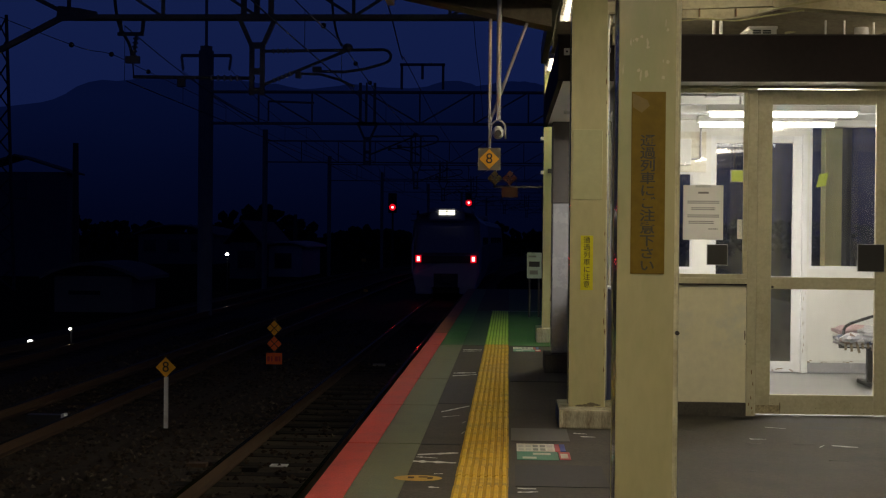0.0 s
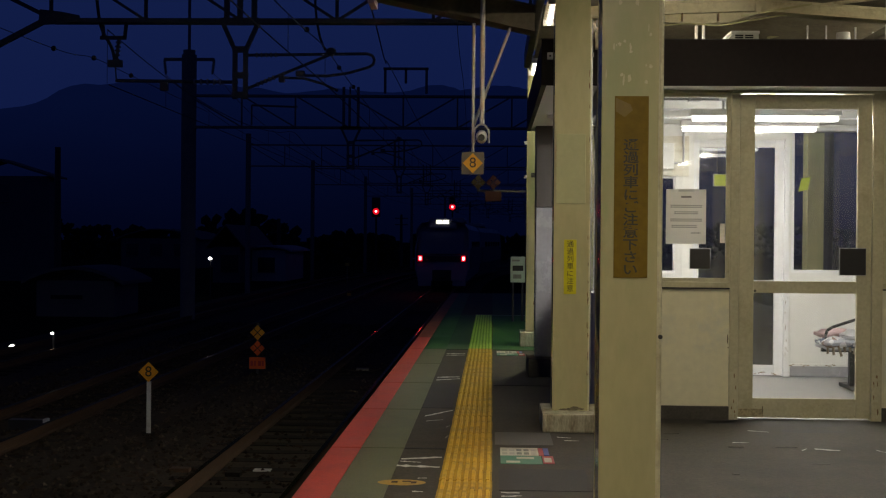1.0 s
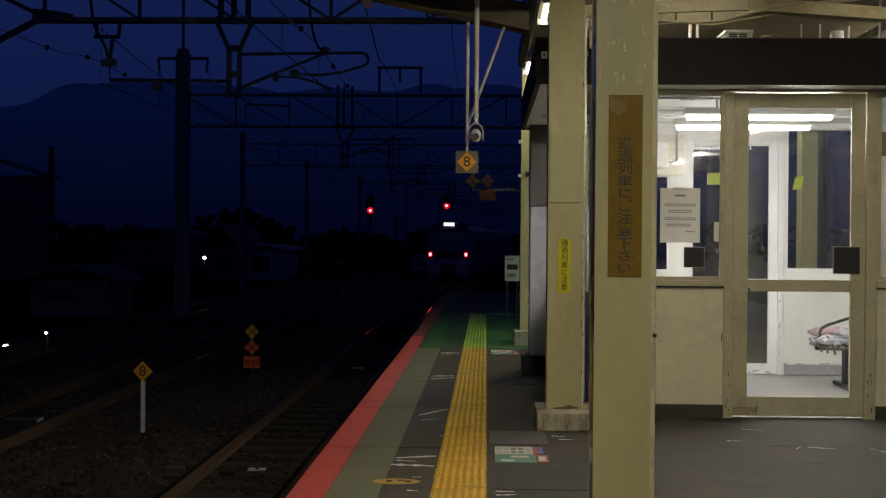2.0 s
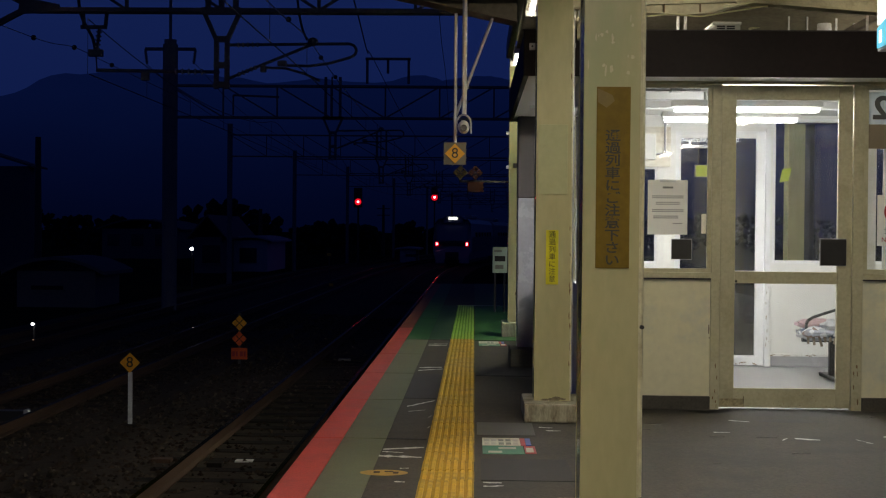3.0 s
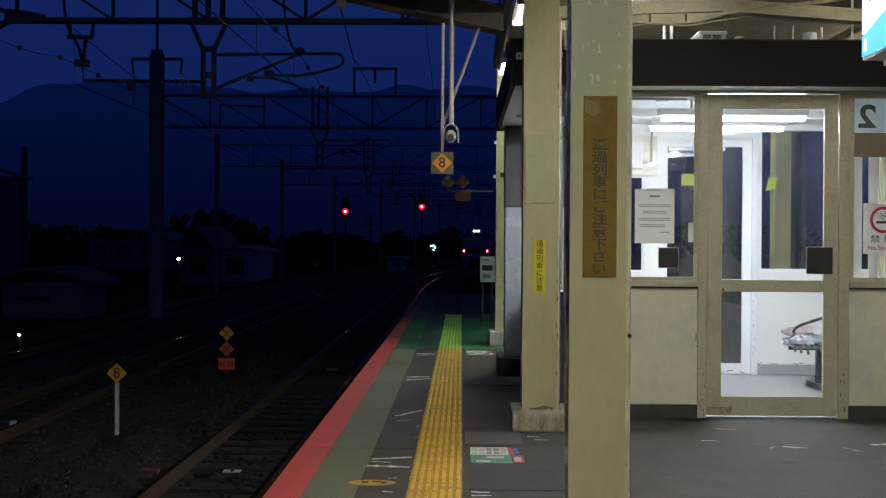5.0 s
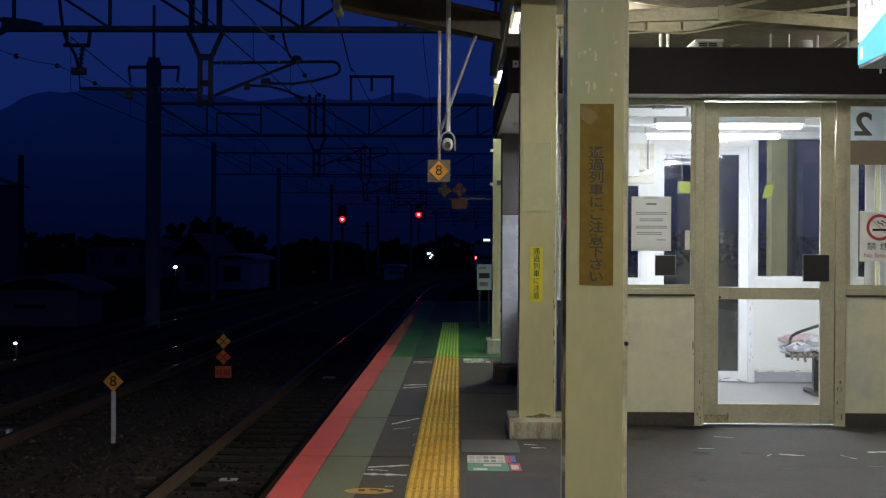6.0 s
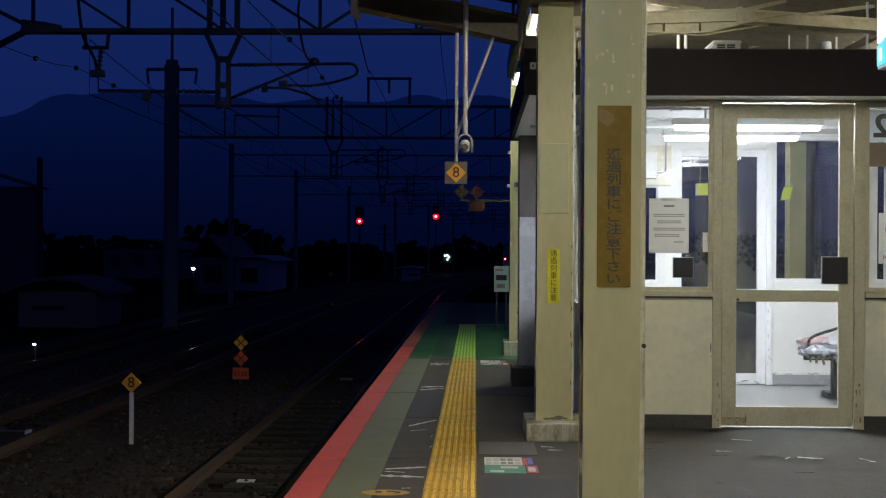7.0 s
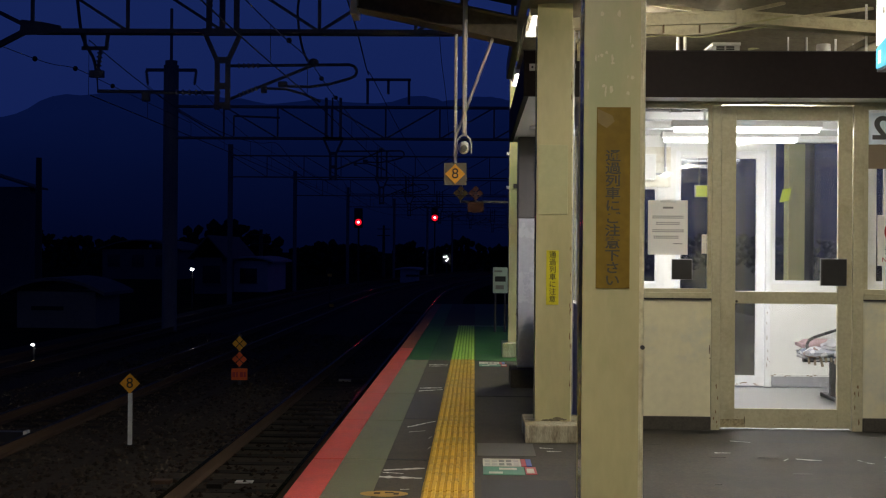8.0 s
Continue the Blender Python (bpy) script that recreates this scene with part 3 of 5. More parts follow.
            part("hanger", rod((x, y + dy, 3.16), (x, y + dy, 3.24), 0.008, 6), "darksteel", t)

# two lamps out of sight, added so the far green floor is lit
tube_lamp(1.7, 16.35, 3.80, "unseen fluorescent lamp added to light the far platform", "greentube")
tube_lamp(2.3, 16.9, 3.80, "unseen fluorescent lamp added to light the far platform", "greentube")

# ---- waiting room ----
FY, BY, WX0, WX1 = 10.05, 13.30, 0.80, 5.0      # front, back wall's inner face, side walls
room = thing("waiting_room", (2.9, FY, 0), "glazed cream waiting room with a dark brown fascia", "building")


def wall_piece(name, x0, x1, z0, z1, mt, y0=FY, y1=FY + 0.06, bevel=0.003, label=""):
    return part(name, box(x0, x1, y0, y1, z0, z1, bevel), mt, room, label)


# front: plinth, panels, posts, window frames
wall_piece("plinth", WX0, 1.824, 0, 0.10, "darkbase", FY - 0.02, FY + 0.08)
wall_piece("plinth", 2.986, WX1, 0, 0.10, "darkbase", FY - 0.02, FY + 0.08)
wall_piece("wall_panel", WX0 + 0.06, 1.825, 0.10, 1.0, "panel", FY + 0.012, FY + 0.05, label="cream lower wall panel")
wall_piece("wall_panel", 2.985, WX1, 0.10, 1.0, "panel", FY + 0.012, FY + 0.05, label="cream lower wall panel")
wall_piece("post", 1.825, 1.893, 0.0, 2.505, "doorframe", FY - 0.008, FY + 0.075)
wall_piece("post", 2.905, 2.985, 0.0, 2.505, "doorframe", FY - 0.008, FY + 0.075)
wall_piece("post", WX0, WX0 + 0.06, 0.10, 2.505, "doorframe", FY - 0.004, FY + 0.075)
wall_piece("head_rail", WX0, WX1, 2.505, 2.60, "doorframe", FY - 0.012, FY + 0.08)
for x0, x1 in ((WX0 + 0.06, 1.825), (2.985, WX1)):
    wall_piece("sill", x0, x1, 1.0, 1.012, "darksteel", FY - 0.012, FY + 0.06)
    wall_piece("sill", x0, x1, 1.012, 1.055, "doorframe", FY - 0.018, FY + 0.06)


def window(name, x0, x1, z0, z1, y, fw, mt="doorframe", panes=1, deep=0.04, pane="pane"):
    w = thing(name, ((x0 + x1) / 2, y, z0), "clear glass window in a metal frame", "window", kind="structure")
    part("frame", box(x0, x1, y, y + deep, z0, z0 + fw, 0.002), mt, w)
    part("frame", box(x0, x1, y, y + deep, z1 - fw, z1, 0.002), mt, w)
    xs = [x0 + (x1 - x0) * i / panes for i in range(panes + 1)]
    for i, x in enumerate(xs):
        a, b = (x, x + fw) if i == 0 else ((x - fw, x) if i == panes else (x - fw / 2, x + fw / 2))
        part("frame", box(a, b, y + 0.001, y + deep - 0.001, z0 + fw, z1 - fw, 0.002), mt, w)
    for a, b in zip(xs, xs[1:]):
        p = part("pane", box(a + 0.002, b - 0.002, y + deep / 2 - 0.003, y + deep / 2 + 0.003, z0 + 0.002, z1 - 0.002), pane, w)
        p.visible_shadow = False
    return w


window("window_1", WX0 + 0.06, 1.825, 1.055, 2.505, FY + 0.006, 0.03)
window("window_2", 2.985, 4.2, 1.055, 2.505, FY + 0.006, 0.035)
window("window_3", 4.2, WX1, 1.055, 2.505, FY + 0.006, 0.035)

# entrance door, hung with a lit gap above and below
door = thing("door_1", (2.4, FY, 0), "closed beige aluminium door with two glass panes", "door", kind="structure")
DX0, DX1 = 1.897, 2.8995
dy0, dy1 = FY + 0.008, FY + 0.046
part("stile", box(DX0, 2.010, dy0, dy1, 0.018, 2.497, 0.004), "doorframe", door)
part("stile", box(2.792, DX1, dy0, dy1, 0.018, 2.497, 0.004), "doorframe", door)
part("top_rail", box(2.010, 2.792, dy0 + 0.001, dy1, 2.388, 2.497, 0.003), "doorframe", door)
part("middle_rail", box(2.010, 2.792, dy0 + 0.001, dy1, 0.974, 1.066, 0.003), "doorframe", door)
part("bottom_rail", box(2.010, 2.792, dy0 + 0.001, dy1, 0.018, 0.166, 0.003), "doorframe", door, "rust-stained bottom rail")
for z0, z1 in ((0.166, 0.974), (1.066, 2.388)):
    p = part("pane", box(2.011, 2.791, dy0 + 0.016, dy0 + 0.022, z0 + 0.001, z1 - 0.001), "pane", door)
    p.visible_shadow = False
part("kick_patch", box(1.902, 2.09, dy0 - 0.003, dy0, 0.02, 0.085, 0.001), "kick", door, "rusty stained kick plate")
pl = part("push_plate", box(2.660, 2.855, dy0 - 0.02, dy0 - 0.004, 1.118, 1.320, 0.004), "black", door, "black square push plate")
part("plate_rim", box(2.655, 2.860, dy0 - 0.004, dy0, 1.113, 1.325, 0.001), "steelgrey", door)
part("bolt", rod((2.02, dy0 - 0.004, 0.99), (2.02, dy0 + 0.001, 0.99), 0.01, 8), "black", door)

# fascia, soffit and flat roof
part("fascia_front", box(0.357, WX1 + 0.4, 9.72, 9.76, 2.522, 2.863, 0.004), "fascia", room, "dark brown sheet metal fascia")
part("fascia_side", box(0.357, 0.397, 9.76, 13.75, 2.522, 2.835, 0.004), "fascia", room)
part("fascia_side", box(WX1 + 0.36, WX1 + 0.4, 9.76, 13.75, 2.522, 2.875, 0.004), "fascia", room)
part("fascia_back", box(0.357, WX1 + 0.4, 13.75, 13.79, 2.522, 2.875, 0.004), "fascia", room)
part("fascia_trim", box(0.35, WX1 + 0.4, 9.714, 9.765, 2.863, 2.868), "darksteel", room)
bm = box(0.398, WX1 + 0.36, 9.761, FY + 0.01, 2.525, 2.545)
box(0.398, WX0 - 0.001, FY + 0.01, 13.749, 2.525, 2.545, bm=bm)
box(0.398, WX1 + 0.36, 13.40, 13.749, 2.525, 2.545, bm=bm)
part("soffit", bm, "white", room, "pale soffit under the eaves")
part("flat_roof", box(0.40, WX1 + 0.36, 9.765, 13.745, 2.62, 2.66), "darksteel", room)
# interior shell
part("room_floor", box(WX0, WX1, FY + 0.05, BY + 0.08, 0.0, 0.004), "roomfloor", room, "pale grey waiting room floor")
part("room_ceiling", box(WX0, WX1, FY + 0.081, BY, 2.56, 2.60), "white", room, "white ceiling")
for i in range(1, 4):
    y = FY + 0.1 + i * 0.8
    part("ceiling_strip", box(WX0 + 0.08, WX1 - 0.08, y - 0.015, y + 0.015, 2.545, 2.56), "whiteframe", room)
# side wall towards the track: low wall, posts, glazing
for x0, x1 in ((WX0, WX0 + 0.07), (WX1 - 0.07, WX1)):
    part("side_wall", box(x0, x1, FY + 0.08, BY, 0.0, 0.95), "white", room)
    part("side_wall", box(x0, x1, FY + 0.08, BY, 2.35, 2.56), "white", room)
    for y in (FY + 0.08, 11.1, 12.15, BY - 0.06):
        part("side_post", box(x0, x1, y, y + 0.06, 0.95, 2.35), "doorframe", room)
    part("side_glass", box(x0 + 0.03, x0 + 0.036, FY + 0.14, BY - 0.06, 0.95, 2.35), "cleanpane", room).visible_shadow = False
# back wall with a door and windows
B0, B1 = BY, BY + 0.08


def back(x0, x1, z0, z1, mt="white", y0=B0, y1=B1, name="back_wall"):
    return part(name, box(x0, x1, y0, y1, z0, z1, 0.002), mt, room)


back(WX0, 1.30, 0, 2.56)
back(1.30, 1.86, 0, 1.05)
back(1.30, 1.86, 2.03, 2.56)
back(1.86, 2.045, 0, 2.56)
back(2.045, 2.96, 2.40, 2.56)
back(2.96, 3.03, 0, 2.56)
back(3.03, WX1, 0.14, 1.06)
back(3.03, WX1, 0.012, 0.115, "palegrey", B0 - 0.012, B1 + 0.002)
back(3.03, WX1, 0.115, 0.14, "white", B0 - 0.018, B1 + 0.002)
back(3.03, WX1, 2.53, 2.56)
back(2.955, 3.005, 0.012, 2.42, "whiteframe", B0 - 0.03, B0 + 0.03, "door_jamb")
window("window_4", 1.30, 1.86, 1.05, 2.03, BY + 0.01, 0.02, "whiteframe", pane="cleanpane")
window("window_5", 3.03, WX1, 1.06, 2.53, BY + 0.01, 0.03, "whiteframe", 2, pane="cleanpane")
d2 = thing("door_2", (2.5, BY, 0), "white framed glass door in the back wall", "door", kind="structure")
part("stile", box(2.045, 2.10, BY + 0.01, BY + 0.05, 0.015, 2.40, 0.003), "whiteframe", d2)
part("stile", box(2.865, 2.955, BY + 0.01, BY + 0.05, 0.015, 2.40, 0.003), "whiteframe", d2)
for z0, z1 in ((0.015, 0.12), (0.86, 0.98), (2.33, 2.40)):
    part("rail", box(2.10, 2.865, BY + 0.012, BY + 0.048, z0, z1, 0.003), "whiteframe", d2)
for z0, z1 in ((0.12, 0.86), (0.98, 2.33)):
    part("pane", box(2.101, 2.864, BY + 0.027, BY + 0.033, z0, z1), "cleanpane", d2).visible_shadow = False
# room lamps
tube_lamp(2.35, 12.05, 2.38, "white twin-tube ceiling lamp, lit", "roomtube", 1.2, "x", "waiting room lamps")
tube_lamp(2.29, 11.05, 2.38, "white twin-tube ceiling lamp, lit", "roomtube", 1.2, "x", "waiting room lamps")


# ---- mountain backdrop and far trees ----
def ridge(name, y, pts, depth, mt, label, cat, z0=GROUND):
    bm = bmesh.new()
    front, crest, rear = [], [], []
    n = 90
    for i in range(n + 1):
        u = i / n * (len(pts) - 1)
        k = min(int(u), len(pts) - 2)
        f = u - k
        f = f * f * (3 - 2 * f)
        x = pts[k][0] + (pts[k + 1][0] - pts[k][0]) * (u - k)
        z = pts[k][1] + (pts[k + 1][1] - pts[k][1]) * f
        z += noise.noise(Vector((x * 0.012, y * 0.01, 0))) * 0.03 * z + noise.noise(Vector((x * 0.06, 3, 0))) * 0.012 * z
        front.append(bm.verts.new((x, y - depth, z0)))
        crest.append(bm.verts.new((x, y, z)))
        rear.append(bm.verts.new((x, y + depth, z0)))
    for a, b in ((front, crest), (crest, rear)):
        for i in range(n):
            bm.faces.new((a[i], a[i + 1], b[i + 1], b[i]))
    return tagged(part(name, bm, mt, None, "", True), label, cat, kind="structure")


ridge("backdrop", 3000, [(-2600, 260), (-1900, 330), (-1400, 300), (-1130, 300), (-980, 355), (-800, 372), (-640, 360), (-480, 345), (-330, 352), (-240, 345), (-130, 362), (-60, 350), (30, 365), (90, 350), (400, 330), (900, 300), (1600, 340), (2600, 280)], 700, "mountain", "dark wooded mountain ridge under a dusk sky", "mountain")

# ---- train ----
def train_car(rear):
    t = thing("train_car", (0, 0, 0), "bluish white express train car with red tail lamps lit" if rear else "bluish white express train car", "train car", "departing train")
    z0, z1, L = -0.72, 2.30, 20.0
    sec = [(-1.30, -0.72), (-1.45, -0.1), (-1.46, 1.0), (-1.36, 2.0), (-1.12, 2.30), (-0.5, 2.42), (0.5, 2.42), (1.12, 2.30), (1.36, 2.0), (1.46, 1.0), (1.45, -0.1), (1.30, -0.72)]
    bm = bmesh.new()
    rows = []
    for y, k, kz in ((0.0, 0.93, 0.90), (0.10, 0.97, 0.95), (0.5, 1.0, 1.0), (L - 0.4, 1.0, 1.0), (L - 0.1, 0.96, 0.98)):
        rows.append([bm.verts.new((x * k, y + (0.55 * max(0, z - 0.7) if (rear and y < 0.3) else 0), z0 + (z - z0) * kz)) for x, z in sec])
    for a, b in zip(rows, rows[1:]):
        for i in range(len(sec)):
            j = (i + 1) % len(sec)
            bm.faces.new((a[i], a[j], b[j], b[i]))
    bm.faces.new(rows[0])
    bm.faces.new(rows[-1][::-1])
    # shade on the sides and lead car is put into a darker colour
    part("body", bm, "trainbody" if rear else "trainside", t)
    for sx in (-1, 1):
        part("side_panel", box(sx * 1.468 - 0.006, sx * 1.468 + 0.006, 0.8, L - 0.5, -0.1, 1.0), "trainside", t, "side panel coloured for shade")
    part("roof_unit", box(-0.9, 0.9, 6, 10, 2.40, 2.70, 0.08), "steelgrey", t)
    part("underframe", box(-1.1, 1.1, 1.0, L - 1, -0.98, -0.721), "darksteel", t)
    for yb in (2.6, L - 3.2):
        for dy in (-1.05, 1.05):
            for sx in (-0.565, 0.565):
                part("wheel", rod((sx - 0.06, yb + dy, RAIL_TOP + 0.43), (sx + 0.06, yb + dy, RAIL_TOP + 0.43), 0.43, 18), "railside", t)
    for sx in (-1, 1):
        for i in range(6):
            y = 3.2 + i * 2.5
            part("side_window", box(sx * 1.452 - 0.012, sx * 1.452 + 0.012, y, y + 1.7, 0.55, 1.35, 0.01), "trainglass", t)
    if rear:
        w = bmesh.new()
        vs = [w.verts.new(v) for v in ((-1.20, -0.01, 0.70), (1.20, -0.01, 0.70), (1.10, 0.49, 1.80), (-1.10, 0.49, 1.80))]
        vb = [w.verts.new(v.co + Vector((0, -0.03, 0))) for v in vs]
        w.faces.new(vs)
        w.faces.new(vb[::-1])
        for i in range(4):
            w.faces.new((vs[i], vs[(i + 1) % 4], vb[(i + 1) % 4], vb[i]))
        # rear window is coloured close to the bluish body
        part("cab_window", w, "trainface", t, "dark sloping rear window")
        part("light_band", box(-1.30, 1.30, -0.03, 0.02, 0.30, 0.58, 0.02), "darksteel", t)
        part("hood", box(-0.75, 0.75, 0.60, 2.2, 2.0, 2.56, 0.1), "trainbody", t)
        for x in (-0.18, 0.17):
            part("destination_sign", box(x - 0.155, x + 0.155, 0.56, 0.60, 2.27, 2.47, 0.005), "trainsign", t, "lit white destination sign")
        for sx in (-1, 1):
            l = part("tail_lamp", box(sx * 1.13 - 0.12, sx * 1.13 + 0.12, -0.06, -0.03, 0.30, 0.60, 0.02), "redring", t, "red tail lamp lens")
            part("lamp_core", box(sx * 1.13 - 0.06, sx * 1.13 + 0.06, -0.075, -0.06, 0.36, 0.54, 0.02), "redlamp", l)
        for sx in (-1, 1):
            part("skirt", box(sx * 0.9 - 0.35, sx * 0.9 + 0.35, 0.05, 0.6, -1.0, -0.55, 0.05), "trainbody", t)
        part("coupler_pocket", box(-0.5, 0.5, -0.005, 0.4, -0.73, -0.15, 0.02), "darksteel", t)
        part("coupler", box(-0.18, 0.18, -0.35, 0.3, -0.55, -0.2, 0.04), "darksteel", t)
    return t


M["trainsign"] = glow("lit_train_sign", (0.95, 1.0, 0.95), 2.2)
rear_car, lead_car = train_car(True), train_car(False)

# ---- overhead line ----
def truss(y, x0, x1, zb, zt, bay, drop_x=(), w=0.085, left_post=None, post_r=0.2, post_top=None, shift=0.0, mt="darksteel"):
    t = thing("overhead_line_gantry", (x0, y, GROUND), "dark steel lattice gantry across the tracks", "gantry", "overhead line gantries")
    for z in (zb, zt):
        for yy in (y - 0.10, y + 0.10):
            part("chord", bar((x0, yy, z), (x1, yy, z), w, w), mt, t)
    n = int((x1 - x0) / bay + 0.01)
    for i in range(n + 1):
        x = x0 + i * bay
        part("vertical", bar((x, y - 0.10, zb), (x, y - 0.10, zt), w * 0.75, w * 0.75), mt, t)
        if i < n:
            a, b = (zt, zb) if x < -3.4 + shift else (zb, zt)
            part("diagonal", bar((x, y - 0.10, a), (x + bay, y - 0.10, b), w * 0.65, w * 0.65), mt, t)
    for x in (x0 if left_post is None else left_post, x1):
        part("post", rod((x, y, GROUND), (x, y, zt + 0.2 if post_top is None else post_top), post_r, 14), mt, t)
    for x in drop_x:
        for sx in (-0.09, 0.09):
            part("drop_post", bar((x + sx, y - 0.05, zb - 1.32), (x + sx, y - 0.05, zb - 0.50), 0.075, 0.075), mt, t)
            part("drop_post", bar((x + sx, y - 0.05, zb - 0.50), (x + sx * 3.4, y - 0.05, zb - 0.02), 0.07, 0.07), mt, t)
            part("drop_post", bar((x + sx * 2.6, y - 0.05, zb), (x + sx * 2.6, y - 0.05, zt + 0.3), 0.085, 0.085), mt, t)
        part("drop_post", bar((x - 0.03, y - 0.05, zb), (x - 0.03, y - 0.05, zt + 0.3), 0.05, 0.05), mt, t)
        for z in (zb - 0.48, zb - 0.92, zb - 1.25):
            part("drop_plate", box(x - 0.13, x + 0.13, y - 0.09, y - 0.01, z - 0.05, z + 0.05), mt, t)
        part("drop_plate", box(x - 0.33, x + 0.33, y - 0.135, y - 0.04, zb - 0.07, zb + 0.045), mt, t)
    return t


def insulator(t, p, q, r=0.05, mt="steelgrey"):
    b = rod(p, q, r * 0.55, 8)
    p, q = Vector(p), Vector(q)
    for i in range(5):
        c = p + (q - p) * (0.15 + 0.17 * i)
        rod(c - (q - p).normalized() * 0.012, c + (q - p).normalized() * 0.012, r, 10, b)
    part("insulator", b, mt, t, "ribbed insulator")


def cantilever(t, y, x, z, mt="darksteel"):
    """Registration arms of the catenary to the right of a drop post at x; z is the contact wire's height."""
    part("arm", rod((x, y, z + 0.64), (x + 2.08, y, z + 0.67), 0.026, 8), mt, t)
    insulator(t, (x + 0.12, y, z + 0.642), (x + 0.6, y, z + 0.648), 0.042, "insul")
    part("stay", rod((x, y, z + 0.06), (x + 1.46, y, z + 0.66), 0.026, 8), mt, t)
    insulator(t, (x + 0.15, y, z + 0.122), (x + 0.55, y, z + 0.286), 0.042, "insul")
    b = bmesh.new()
    arc = [(2.08, 0.67), (2.16, 0.64), (2.20, 0.57), (2.18, 0.49), (2.10, 0.44), (1.75, 0.34), (1.4, 0.29), (0.98, 0.30)]
    for (x0, z0), (x1, z1) in zip(arc, arc[1:]):
        rod((x + x0, y, z + z0), (x + x1, y, z + z1), 0.024, 8, b)
    part("registration_tube", b, mt, t)
    b = bmesh.new()
    arc = [(0.62, 0.26), (1.0, 0.25), (1.32, 0.16), (1.58, 0.04)]
    for (x0, z0), (x1, z1) in zip(arc, arc[1:]):
        rod((x + x0, y, z + z0), (x + x1, y, z + z1), 0.022, 8, b)
    part("steady_arm", b, mt, t)
    part("clamp", box(x + 0.57, x + 0.67, y - 0.04, y + 0.04, z + 0.18, z + 0.30, 0.02), mt, t)
    part("clamp", box(x + 0.86, x + 1.02, y - 0.05, y + 0.05, z + 0.28, z + 0.38, 0.03), mt, t)
    part("clamp", ball((x + 1.46, y, z + 0.70), 0.085, 8, None, (1.1, 1, 0.9)), mt, t)


G1 = 22.0
g1 = truss(G1, -7.54, 5.5, 5.06, 6.10, 1.63, (-4.30,), 0.072, left_post=-9.25, mt="gantrysteel")
part("gusset", profile([(-7.75, 4.98), (-7.3, 5.0), (-7.05, 5.06), (-7.05, 5.14), (-7.35, 5.20), (-7.72, 5.24)], G1 - 0.15, G1 - 0.09), "gantrysteel", g1)
part("knee_brace", bar((-7.6, G1 - 0.10, 5.08), (-9.2, G1 - 0.10, 4.25), 0.09, 0.09), "gantrysteel", g1)
part("upper_brace", bar((-7.6, G1 - 0.10, 5.12), (-9.2, G1 - 0.10, 5.9), 0.07, 0.07), "gantrysteel", g1)
cantilever(g1, G1, -4.22, 3.85, "gantrysteel")
# left-hand arm and hanging insulator over the middle track
part("arm", rod((-4.35, G1, 4.03), (-6.45, G1, 4.05), 0.03, 8), "gantrysteel", g1)
insulator(g1, (-4.55, G1, 4.033), (-5.2, G1, 4.037), 0.05)
part("clamp", box(-5.68, -5.55, G1 - 0.05, G1 + 0.05, 3.88, 4.02, 0.01), "gantrysteel", g1)
for sx in (-6.66, -6.30):
    part("bracket", bar((sx - 0.03 * (1 if sx < -6.5 else -1), G1, 5.08), (sx, G1, 4.78), 0.06, 0.05), "gantrysteel", g1)
part("bracket", bar((-6.72, G1, 4.78), (-6.28, G1, 4.78), 0.06, 0.06), "gantrysteel", g1)
insulator(g1, (-6.40, G1, 4.76), (-6.45, G1, 4.35), 0.05, "gantrysteel")
part("clamp", box(-6.58, -6.34, G1 - 0.05, G1 + 0.05, 4.28, 4.40, 0.01), "gantrysteel", g1)
part("dropper", rod((-6.46, G1, 4.30), (-6.44, G1, 4.05), 0.012, 6), "gantrysteel", g1)


def cable(name, pts, r, label, mt="darksteel", parent=None):
    """A hanging cable through some points, smoothed."""
    cu = bpy.data.curves.new(name, "CURVE")
    cu.dimensions, cu.bevel_depth, cu.bevel_resolution, cu.use_fill_caps = "3D", r, 1, True
    sp = cu.splines.new("POLY")
    fine = []
    P4 = [Vector(p) for p in pts]
    for i in range(len(P4) - 1):
        a, b, c, d = P4[max(0, i - 1)], P4[i], P4[i + 1], P4[min(len(P4) - 1, i + 2)]
        for k in range(6):
            u = k / 6
            fine.append(0.5 * ((2 * b) + (c - a) * u + (2 * a - 5 * b + 4 * c - d) * u * u + (3 * b - a - 3 * c + d) * u ** 3))
    fine.append(P4[-1])
    sp.points.add(len(fine) - 1)
    for q, p in zip(sp.points, fine):
        q.co = (*p, 1)
    tmp = new(name, cu)
    bpy.context.view_layer.update()
    me = bpy.data.meshes.new_from_object(tmp.evaluated_get(bpy.context.evaluated_depsgraph_get()))
    bpy.data.objects.remove(tmp)
    me.materials.clear()
    me.materials.append(M[mt])
    ob = new(name, me)
    if parent:
        ob.parent, ob.location = parent, -origin(parent)
        return ob
    return tagged(ob, label, "cable", "overhead wires")


cable("feeder_cable", [(-6.95, G1, 6.3), (-6.82, G1, 5.7), (-6.72, G1, 5.0), (-6.52, G1, 4.6), (-6.46, G1, 4.30)], 0.028, "", parent=g1)
cable("feeder_cable", [(-2.85, G1, 6.3), (-3.02, G1, 5.6), (-3.02, G1, 5.2), (-2.95, G1, 4.8), (-2.86, G1, 4.58)], 0.022, "", parent=g1)

G2 = 42.0
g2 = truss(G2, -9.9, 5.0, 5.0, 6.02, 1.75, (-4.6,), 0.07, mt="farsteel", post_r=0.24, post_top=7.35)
part("post_cap", rod((-9.9, G2, 7.35), (-9.9, G2, 7.5), 0.20, 12), "farsteel", g2)
